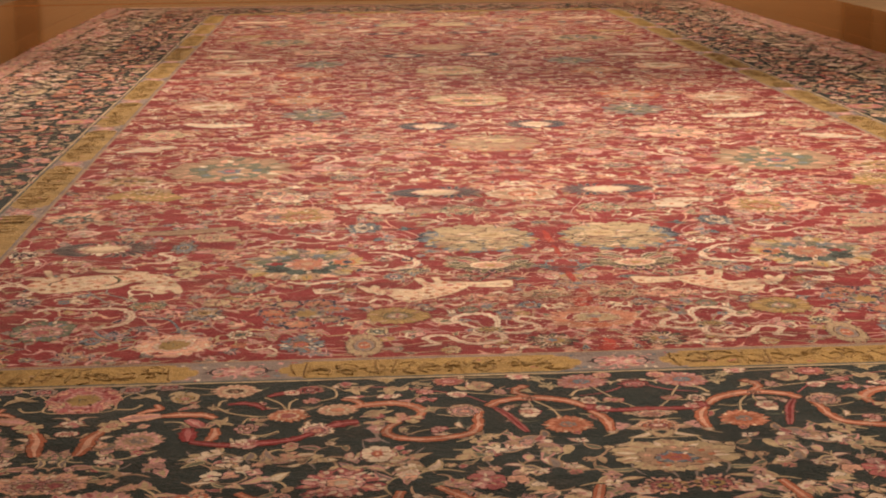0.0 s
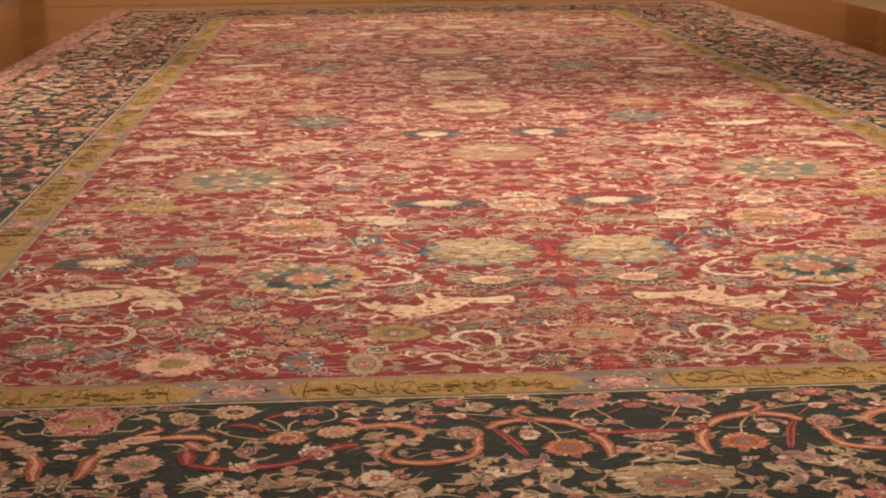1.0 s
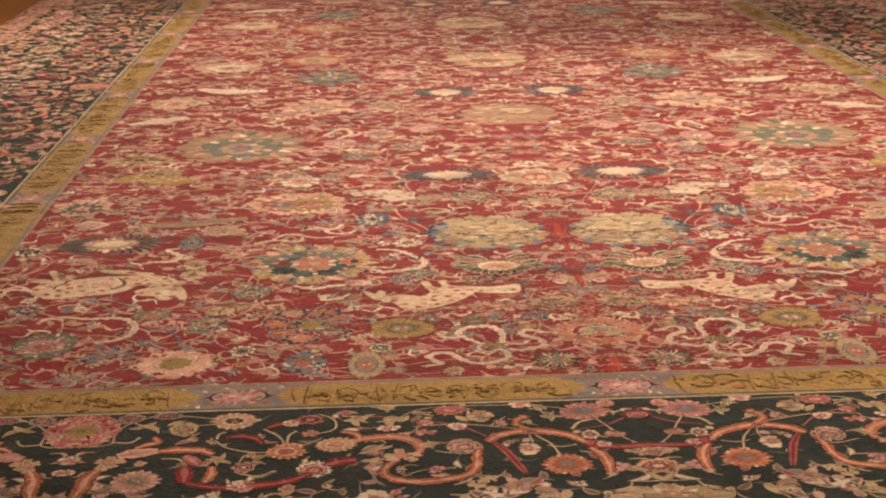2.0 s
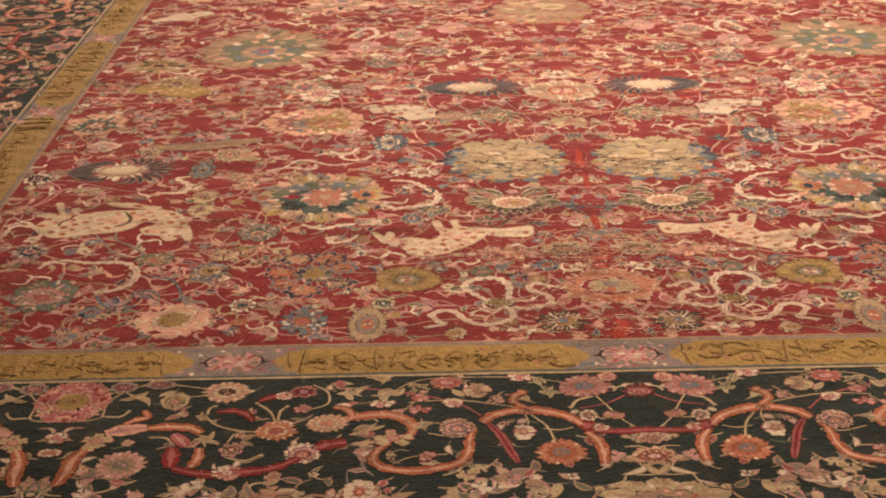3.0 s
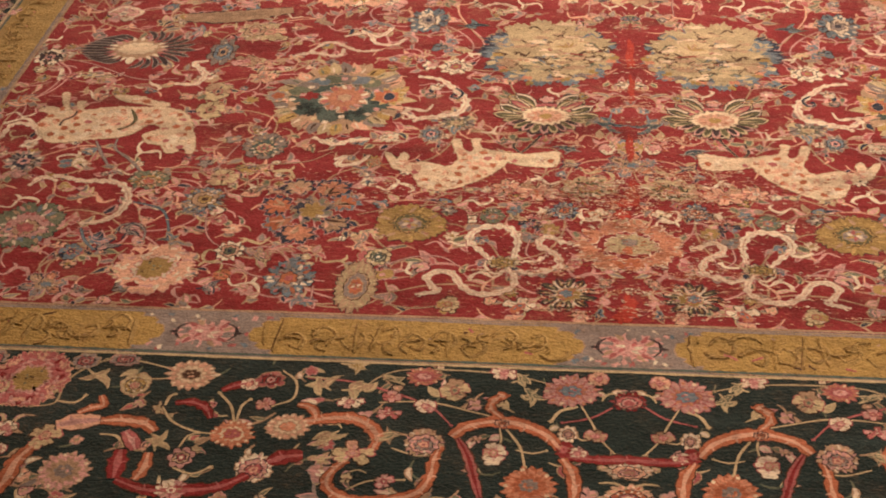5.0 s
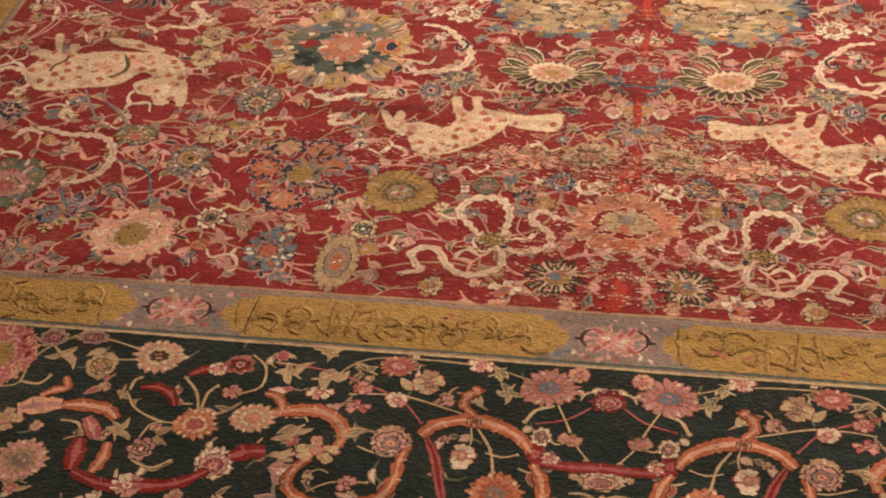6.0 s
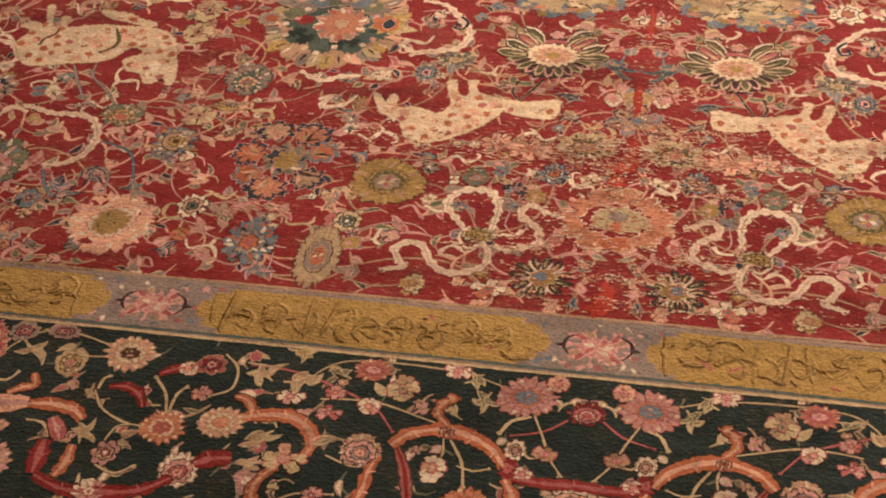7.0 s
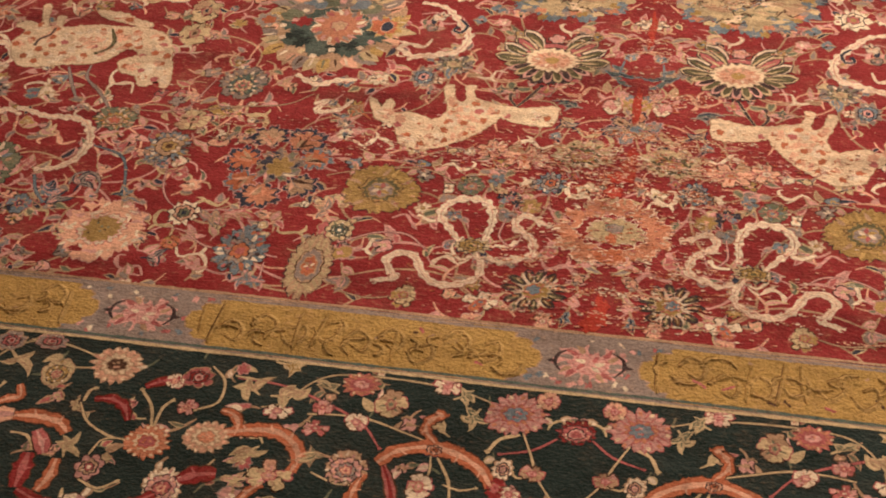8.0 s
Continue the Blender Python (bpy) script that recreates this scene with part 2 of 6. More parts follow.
def rosette(d, rx, ry, outer="peach", mid="gold", inner="rose", eye="navy", lobes=12, rot=0.0, sharp=False):
    r = min(rx, ry)
    rng = d.rng
    rim(d, 0, 0, rx, ry, outer, 0, rot, lobes, 0.26, sharp, rng.choice(("line", "tan", "pink", "navy")))
    for i in range(lobes):
        a = rot + 2 * math.pi * (i + rng.uniform(-0.2, 0.2)) / lobes
        if rx > 0.016:
            d.petal(0.5 * rx * math.cos(a), 0.5 * ry * math.sin(a), a, rng.uniform(0.3, 0.46) * r, 0.16 * r, ("line", inner, "cream", mid)[i % 4], 1.2, rng.uniform(-0.5, 0.5))
        b = a + math.pi / lobes
        if rx > 0.026:
            q = rng.uniform(0.66, 0.86)
            d.blob(q * rx * math.cos(b), q * ry * math.sin(b), 0.11 * r, 0.08 * r, rng.choice((inner, "cream", eye, mid)), 1.4 + 0.02 * i, b, 3, 0.3)
    rim(d, 0, 0, rx * 0.6, ry * 0.58, mid, 2.6, rot, max(6, lobes - 4), 0.2, sharp, "line")
    n = 8
    for i in range(n):
        a = rot + 2 * math.pi * (i + rng.uniform(-0.3, 0.3)) / n
        d.petal(0.28 * rx * math.cos(a), 0.28 * ry * math.sin(a), a, 0.26 * r, 0.12 * r, rng.choice((outer, "cream", eye, "tan")), 3.4, 0.3)
    rim(d, 0, 0, rx * 0.33, ry * 0.32, inner, 4, rot, 6, 0.26, False, "line")
    d.blob(0, 0, rx * 0.17, ry * 0.16, eye, 5, 0, 4, 0.3)


def palmette(d, rx, ry, outer="gold", mid="teal", inner="pink", eye="cream", lobes=15, rot=math.pi / 2, edge="line"):
    """A palmette seen face on: a serrated crown of feathered leaves round an eye that sits towards its stem."""
    rng, r = d.rng, min(rx, ry)
    ox, oy = -0.1 * rx * math.cos(rot), -0.1 * ry * math.sin(rot)
    rim(d, 0, 0, rx, ry, outer, 0, 0, max(7, lobes // 2 + 2), 0.16, False, edge if rng.random() < 0.5 else "tan")
    second = rng.choice(("beige", "tan", "peach", "blue", "sage"))
    for i in range(lobes * 2):
        a = math.pi * (i + rng.uniform(-0.3, 0.3)) / lobes
        q = rng.uniform(0.5, 0.7)
        tint = (second, "tan", "cream", outer, mid)[(i * 3 + int(4 * math.sin(a) + 4)) % 5]
        d.petal(q * rx * math.cos(a), q * ry * math.sin(a), math.atan2(ry * math.sin(a), rx * math.cos(a)), rng.uniform(0.2, 0.34) * math.hypot(rx * math.cos(a), ry * math.sin(a)), 0.13 * r, tint, 1.1 + 0.01 * i, rng.uniform(-0.4, 0.4))
    rim(d, ox, oy, rx * 0.66, ry * 0.64, mid, 2.2, 0, 10, 0.16, False, edge)
    for i in range(13):
        a = 2 * math.pi * (i + rng.uniform(-0.3, 0.3)) / 13
        q = rng.uniform(0.42, 0.58)
        d.blob(ox + q * rx * math.cos(a), oy + q * ry * math.sin(a), 0.09 * r, 0.07 * r, rng.choice((eye, "peach", "cream", inner, second)), 3.1 + 0.02 * i, a, 4, 0.3)
    rim(d, ox * 1.5, oy * 1.5, rx * 0.4, ry * 0.38, inner, 4, 0, 9, 0.2, True, "line")
    for i in range(7):
        a = 2 * math.pi * i / 7
        d.petal(ox * 1.5 + 0.2 * rx * math.cos(a), oy * 1.5 + 0.2 * ry * math.sin(a), a, 0.18 * r, 0.08 * r, rng.choice(("rose", "tan", "cream")), 5)
    rim(d, ox * 1.5, oy * 1.5, rx * 0.22, ry * 0.2, eye, 5.4, 0, 5, 0.3, False, "rose")
    d.blob(ox * 1.5, oy * 1.5, rx * 0.09, ry * 0.08, "rose", 7)


def lotus(d, rx, ry, tip="beige", core="olive", heart="peach", eye="gold"):
    """Striped leaves sweeping up and out to both sides of an oval heart, over a short pale fringe."""
    rng = d.rng
    d.blob(0, -0.16 * ry, rx * 0.74, ry * 0.74, "line", 0, 0, 15, 0.14, 0.04, True)
    for i in range(13):
        a = math.pi * (1.04 + 0.92 * i / 12)
        c, s = math.cos(a), math.sin(a)
        x, y = 0.42 * rx * c, 0.34 * ry * s
        ang, ln = math.atan2(ry * s, rx * c), (0.36 - 0.06 * abs(c)) * math.hypot(rx * c, ry * s) + 0.1 * ry
        w = 0.26 * ry
        d.petal(x, y, ang, ln * 1.08, w, "line", 1 + 0.02 * i, 0, True)
        d.petal(x, y, ang, ln * 1.05, w * 0.8, "beige" if i % 2 else "pink", 1.5 + 0.02 * i, 0, True)
        d.petal(x, y, ang, ln * 0.85, w * 0.55, core if i % 2 else "line", 2 + 0.02 * i, 0, True)
    for side in (1, -1):
        for i, (lift, length, bend) in enumerate(((2, 0.58, 0.12), (24, 0.64, 0.16), (48, 0.66, 0.0), (72, 0.7, -0.28))):
            a = math.radians(lift)
            ang = a if side > 0 else math.pi - a
            x, y = side * (0.44 - 0.075 * i) * rx, (-0.04 + 0.13 * i) * ry
            ln, w, b, k = length * 0.92 * rx, 0.36 * ry, bend * side, 3 + 0.1 * i
            d.petal(x, y, ang, ln * 1.05, w * 1.12, "line", k, b, True)
            d.petal(x, y, ang, ln * 1.02, w * 0.94, "cream" if i % 2 else tip, k + 0.5, b, True)
            d.petal(x, y, ang - 0.05 * side, ln * 0.95, w * 0.7, "line", k + 1, b, True)
            d.petal(x, y, ang - 0.05 * side, ln * 0.9, w * 0.5, "rose" if i == 2 else core, k + 1.5, b, True)
            d.petal(x, y, ang - 0.1 * side, ln * 0.7, w * 0.16, tip, k + 2, b)
    arch = [(-0.5 * rx, 0.06 * ry), (-0.34 * rx, 0.36 * ry), (0, 0.5 * ry), (0.34 * rx, 0.36 * ry), (0.5 * rx, 0.06 * ry)]
    d.stroke(arch, 0.22 * ry, "line", 6, 0.3)
    d.stroke(arch, 0.12 * ry, "rose", 6.5, 0.5)
    rim(d, 0.0, 0.74 * ry, rx * 0.14, ry * 0.17, "pink", 7, 0, 5, 0.25, False, "line")
    rim(d, 0, 0, rx * 0.5, ry * 0.43, "buff", 7.5, 0, 17, 0.1, False, "brown")
    d.blob(0, -0.02 * ry, rx * 0.4, ry * 0.31, heart, 8.5, 0, 12, 0.1)
    for i in range(10):
        a = 2 * math.pi * i / 10
        d.petal(0.2 * rx * math.cos(a), 0.16 * ry * math.sin(a), a, 0.12 * ry, 0.06 * ry, rng.choice(("tan", "cream", "salmon")), 9)
    d.petal(0, -0.14 * ry, math.pi / 2, 0.24 * ry, 0.34 * ry, eye, 9.5, 0, True)


def daisy(d, rx, ry, petal="cream", core="line", heart="gold", eye="blue", n=11):
    """Dark oval petals with pale veins and wide pale gaps, round a yellow heart set off centre."""
    rng = d.rng
    rim(d, 0, 0, rx * 0.93, ry * 0.93, petal, 0, 0, n, 0.3, True, "tan")
    for i in range(n):
        a = 2 * math.pi * (i + 0.5) / n + rng.uniform(-0.1, 0.1)
        c, s = math.cos(a), math.sin(a)
        ang, length = math.atan2(ry * s, rx * c), math.hypot(rx * c, ry * s) * rng.uniform(0.9, 1.05)
        w, b = 0.36 * min(rx, ry), rng.uniform(-0.25, 0.25)
        d.petal(0.36 * rx * c, 0.36 * ry * s, ang, 0.66 * length, w, core, 1.2 + 0.01 * i, b, True)
        d.petal(0.46 * rx * c, 0.46 * ry * s, ang, 0.46 * length, 0.42 * w, "umber" if i % 2 else "olive", 1.8 + 0.01 * i, b)
        d.petal(0.5 * rx * c, 0.5 * ry * s, ang, 0.3 * length, 0.12 * w, "beige", 2.2 + 0.01 * i, b)
    rim(d, 0.06 * rx, -0.05 * ry, rx * 0.4, ry * 0.4, heart, 3, 0, 8, 0.26, False, "beige")
    rim(d, -0.03 * rx, 0.03 * ry, rx * 0.24, ry * 0.23, eye, 4, 0, 6, 0.2, False, "orange")


def leafy(d, rx, ry, lobe="orange", edge="navy", heart="grey", eye="gold", n=7):
    """A large open flower of broad ragged lobes with dark rims and a pale fringe."""
    rng, r = d.rng, min(rx, ry)
    for i in range(n):
        a = 2 * math.pi * (i + 0.3 + rng.uniform(-0.15, 0.15)) / n
        q = rng.uniform(0.58, 0.72)
        x, y = q * rx * math.cos(a), q * ry * math.sin(a)
        k = (i % 3) * 1.1
        g = rng.uniform(0.85, 1.15)
        rim(d, x, y, 0.36 * g * rx, 0.33 * g * ry, edge if i % 4 else "blue", k, a, 7, 0.3, False, "pink")
        d.blob(0.97 * x, 0.97 * y, 0.29 * g * rx, 0.26 * g * ry, (lobe, "salmon", "tan", lobe)[i % 4], k + 0.8, a, 7, 0.34, 0.1)
        for j in (-0.5, -0.2, 0.1, 0.4):
            d.petal(0.7 * x, 0.7 * y, math.atan2(y, x) + j, rng.uniform(0.25, 0.4) * r, 0.08 * r, rng.choice(("tan", "peach", "brown", "salmon", "grey")), k + 1, rng.uniform(-0.5, 0.5))
    rim(d, 0.08 * rx, 0, rx * 0.46, ry * 0.42, heart, 4.4, 0, 9, 0.32, False, "tan")
    for i in range(14):
        a = 2 * math.pi * i / 14
        d.petal(0.08 * rx + 0.24 * rx * math.cos(a), 0.22 * ry * math.sin(a), a + 0.4, rng.uniform(0.14, 0.24) * r, 0.08 * r, rng.choice(("pink", "tan", "cream", "sage", edge)), 5.2, 0.5)
    rim(d, -0.06 * rx, 0.04 * ry, rx * 0.2, ry * 0.2, edge, 5.6, 0, 7, 0.4, False, "tan")
    rim(d, 0.1 * rx, -0.02 * ry, rx * 0.24, ry * 0.22, eye, 6.6, 0, 7, 0.3, False, "tan")
    for k in (0.14, 0.08):
        d.stroke([(0.1 * rx + k * rx * math.cos(b), k * ry * math.sin(b)) for b in (0, 1.2, 2.4, 3.6, 4.8)], 0.03 * rx, "olive", 7.8, 0.4)


def blossom(d, rx, ry, petal="pink", heart="gold", eye="navy", n=6, rot=0.3):
    rng, r = d.rng, min(rx, ry)
    n = n + rng.choice((-1, 0, 1))
    for i in range(n):
        a = rot + 2 * math.pi * (i + rng.uniform(-0.2, 0.2)) / n
        q, g = rng.uniform(0.5, 0.68), rng.uniform(0.3, 0.5)
        rim(d, q * rx * math.cos(a), q * ry * math.sin(a), g * rx, g * ry, petal if rng.random() < 0.8 else heart, i * 0.13, a, 4, 0.35, False, "brown" if i % 3 else "rose")
    for i in range(n):
        a = rot + 2 * math.pi * i / n
        d.petal(0.25 * rx * math.cos(a), 0.25 * ry * math.sin(a), a, 0.55 * r, 0.15 * r, eye if i % 2 else "tan", 1.8)
    rim(d, 0, 0, rx * 0.3, ry * 0.3, heart, 2.2, 0, 5, 0.3, False, "rose")
    d.blob(0, 0, rx * 0.13, ry * 0.13, eye, 3.4)


def spray(d, rx, ry, leaf="grey", second="navy", edge="tan"):
    """A few curling leaves on a short stem."""
    rng = d.rng
    a0 = rng.uniform(0, 6.28)
    d.stroke([(-rx * math.cos(a0), -ry * math.sin(a0)), (0, 0), (0.7 * rx * math.cos(a0 + 0.5), 0.7 * ry * math.sin(a0 + 0.5))], 0.004, edge, 0, 0.4)
    for i in range(rng.choice((4, 5))):
        a = a0 + rng.uniform(-1.5, 1.5)
        q = rng.uniform(-0.5, 0.3)
        x, y = q * rx * math.cos(a0), q * ry * math.sin(a0)
        ln = rng.uniform(0.7, 1.1) * math.hypot(rx * math.cos(a), ry * math.sin(a))
        w = rng.uniform(0.4, 0.6) * min(rx, ry)
        bend = rng.choice((-1, 1)) * rng.uniform(0.4, 1.0)
        d.petal(x, y, a, ln * 1.08 + 0.002, w + 0.003, edge, 1, bend)
        d.petal(x, y, a, ln, w, leaf if i % 2 else second, 1.6, bend)
        d.petal(x, y, a, ln * 0.8, w * 0.25, second if i % 2 else edge, 2.2, bend)


def eyed(d, rx, ry, outer="gold", ring="green", heart="pink", edge="tan", second="tan"):
    """A ragged palmette whose feathered leaves lean round a ringed eye."""
    rng, r = d.rng, min(rx, ry)
    rim(d, 0, 0, rx, ry, edge, 0, 0, 14, 0.1, False, "line")
    d.blob(0, 0, rx * 0.93, ry * 0.92, outer, 1, 0, 14, 0.12, 0.06)
    for i in range(26):
        a = 2 * math.pi * (i + rng.uniform(-0.3, 0.3)) / 26
        q = rng.uniform(0.5, 0.62)
        c, s = math.cos(a), math.sin(a)
        d.petal(q * rx * c, q * ry * s, math.atan2(ry * s, rx * c) + 0.25 * (1 if c > 0 else -1), rng.uniform(0.26, 0.4) * math.hypot(rx * c, ry * s), 0.12 * r,
                (second, outer, "rose" if outer == "peach" else "tan", second, edge)[i % 5], 1.6, rng.uniform(-0.3, 0.5))
    rim(d, 0, 0, rx * 0.53, ry * 0.53, edge, 3, 0, 9, 0.08, False, "brown")
    d.blob(0, 0, rx * 0.49, ry * 0.49, ring, 4, 0, 9, 0.08)
    rim(d, 0, -0.02 * ry, rx * 0.32, ry * 0.3, heart, 4.6, 0, 7, 0.2, False, edge)
    for i in range(6):
        a = 2 * math.pi * i / 6 + 0.3
        d.petal(0.04 * rx * math.cos(a), 0.04 * ry * math.sin(a), a, 0.24 * r, 0.13 * r, ("cream", "rose", second)[i % 3], 5.6, 0.3)


def lumpy(d, rx, ry, outer="tan", second="cream", heart="gold", edge="tan"):
    """A full-blown flower: a thick wreath of crumpled pale petals round a yellow heart."""
    rng, r = d.rng, min(rx, ry)
    rim(d, 0, 0, rx, ry, outer, 0, 0, 15, 0.14, False, edge)
    for i in range(46):
        a = 2 * math.pi * i / 46 * 3.0 + rng.uniform(-0.1, 0.1)
        q = rng.uniform(0.58, 0.88)
        d.petal(q * rx * math.cos(a), q * ry * math.sin(a), a + rng.choice((0, 1.57, -1.57)) + rng.uniform(-0.5, 0.5), rng.uniform(0.16, 0.3) * r, rng.uniform(0.06, 0.13) * r,
                (second, "deep", edge, second, "peach")[i % 5], 1 + 0.02 * i, rng.uniform(-1, 1))
    rim(d, 0, 0, rx * 0.56, ry * 0.55, second, 3, 0, 12, 0.12, False, "rose")
    rim(d, 0, 0, rx * 0.47, ry * 0.45, heart, 4, 0, 9, 0.14, False, edge)
    for i in range(7):
        a, q = rng.uniform(0, 6.28), rng.uniform(0.05, 0.32)
        d.blob(q * rx * math.cos(a), q * ry * math.sin(a), 0.035 * rx, 0.03 * ry, "brown" if i % 2 else "sage", 5, 0, 0, 0, 0.2)


def winged(d, rx, ry, wing="navy", tip="grey", heart="cream", eye="peach"):
    """A pale oval heart with a ruff of thin dark leaves curling out to either side."""
    rng = d.rng
    for side in (0, math.pi):
        for i in range(13):
            a = side + (i - 6) * 0.2
            c, s = math.cos(a), math.sin(a)
            ang = math.atan2(ry * s, rx * c)
            ln = (0.54 - 0.02 * abs(i - 6)) * math.hypot(rx * c, ry * s)
            bend = 0.14 * (i - 6) * (1 if side == 0 else -1)
            x, y = 0.48 * rx * c, 0.44 * ry * s
            d.petal(x, y, ang, ln * 1.06, 0.16 * ry, tip, 0.5 + 0.01 * i, bend, True)
            d.petal(x, y, ang, ln, 0.1 * ry, wing, 1 + 0.01 * i, bend, True)
    rim(d, 0, 0, rx * 0.52, ry * 0.46, heart, 2, 0, 15, 0.12, False, "line")
    for i in range(20):
        a = 2 * math.pi * i / 20
        d.petal(0.4 * rx * math.cos(a), 0.36 * ry * math.sin(a), math.atan2(ry * math.sin(a), rx * math.cos(a)), 0.18 * ry, 0.08 * ry, ("pink", "cream", eye, "rose")[i % 4], 2.8)
    rim(d, 0, 0.03 * ry, rx * 0.36, ry * 0.28, "buff", 3.4, 0, 8, 0.1, False, eye)
    d.petal(-0.02 * rx, -0.62 * ry, math.pi / 2, 0.3 * ry, 0.2 * ry, "cream", 4.6, 0, True)


def vine(d, ctrl, width=0.004, body="pink", edge="line"):
    width *= 0.72
    keep = d.rng.getstate()
    d.stroke(ctrl, width + 0.0012, edge, 0, 0.3, 0, 0.007, 0.2)
    d.rng.setstate(keep)
    d.stroke(ctrl, width, body, 1, 0.3, 0, 0.007, 0.2)
    x, y = ctrl[-1]
    d.blob(x, y, width * 0.9, width * 0.8, body, 1.5, 0, 5, 0.3)


def mottled(d, rx, ry, body="beige", edge="blue", vein="brown", second="tan"):
    """A broad worn palmette: a smoky blue edge on its outer side, and a straw body of ragged feathery leaves over dark broken veins."""
    rng = d.rng
    d.blob(-0.09 * rx, -0.02 * ry, rx * 1.05, ry * 0.82, "navy", 0, 0, 11, 0.2, 0.08)
    d.blob(-0.04 * rx, -0.05 * ry, rx * 1.0, ry * 0.93, edge, 0.5, 0, 13, 0.2, 0.08)
    d.blob(0, 0.06 * ry, rx * 0.93, ry * 0.92, body, 1, 0, 12, 0.18, 0.08)
    for k in range(26):  # fringe below: straw tongues between blue gaps
        a = math.pi * (1.05 + 0.9 * k / 25)
        q = rng.uniform(0.76, 0.92)
        d.blob(q * rx * math.cos(a), q * ry * math.sin(a), 0.09 * rx, 0.06 * ry, ("gold", edge, body, "grey", "salmon")[k % 5], 1.3 + 0.01 * k, rng.uniform(-0.5, 0.5), 4, 0.4, 0.15)
    for k in range(80):
        a, q = rng.uniform(0, 2 * math.pi), rng.uniform(0.0, 0.8) ** 0.6
        x, y = q * rx * 0.95 * math.cos(a), 0.05 * ry + q * ry * 0.9 * math.sin(a)
        w = rng.uniform(0.12, 0.26) * rx
        d.blob(x, y, w * 0.62, w * 0.26, (second, body, body, "tan", "buff", body)[k % 6], 1.7 + k * 0.01, rng.uniform(-0.5, 0.5), 5, 0.4, 0.12)
    for k in range(56):
        a, q = rng.uniform(0, 2 * math.pi), rng.uniform(0.0, 0.75) ** 0.6
        x, y = q * rx * 0.9 * math.cos(a), 0.05 * ry + q * ry * 0.9 * math.sin(a)
        w, s = rng.uniform(0.09, 0.2) * rx, rng.choice((-1, 1))
        d.stroke([(x - w, y + rng.uniform(-0.03, 0.03) * ry), (x - 0.3 * w, y + 0.05 * s * ry), (x + 0.4 * w, y - 0.06 * s * ry), (x + w, y + 0.07 * s * ry)],
                 rng.uniform(0.03, 0.065) * rx, vein if k % 3 else ("sage", edge)[k % 2], 2.7 + 0.01 * k, 0.8, 0.2, 0.005, 0.4)
    d.stroke([(0.05 * rx, 0.22 * ry), (-0.05 * rx, 0.06 * ry), (0.2 * rx, -0.04 * ry), (0.5 * rx, -0.08 * ry)], 0.05 * rx, "deep", 3.4, 0.7)
    rim(d, 0.22 * rx, 0.2 * ry, rx * 0.3, ry * 0.24, "beige", 3.5, 0, 9, 0.2, False, "tan")
    for k in range(6):
        d.petal(0.22 * rx, 0.12 * ry, 0.4 + 0.45 * k, 0.22 * rx, 0.05 * rx, ("tan", "gold")[k % 2], 4.6, 0.4)


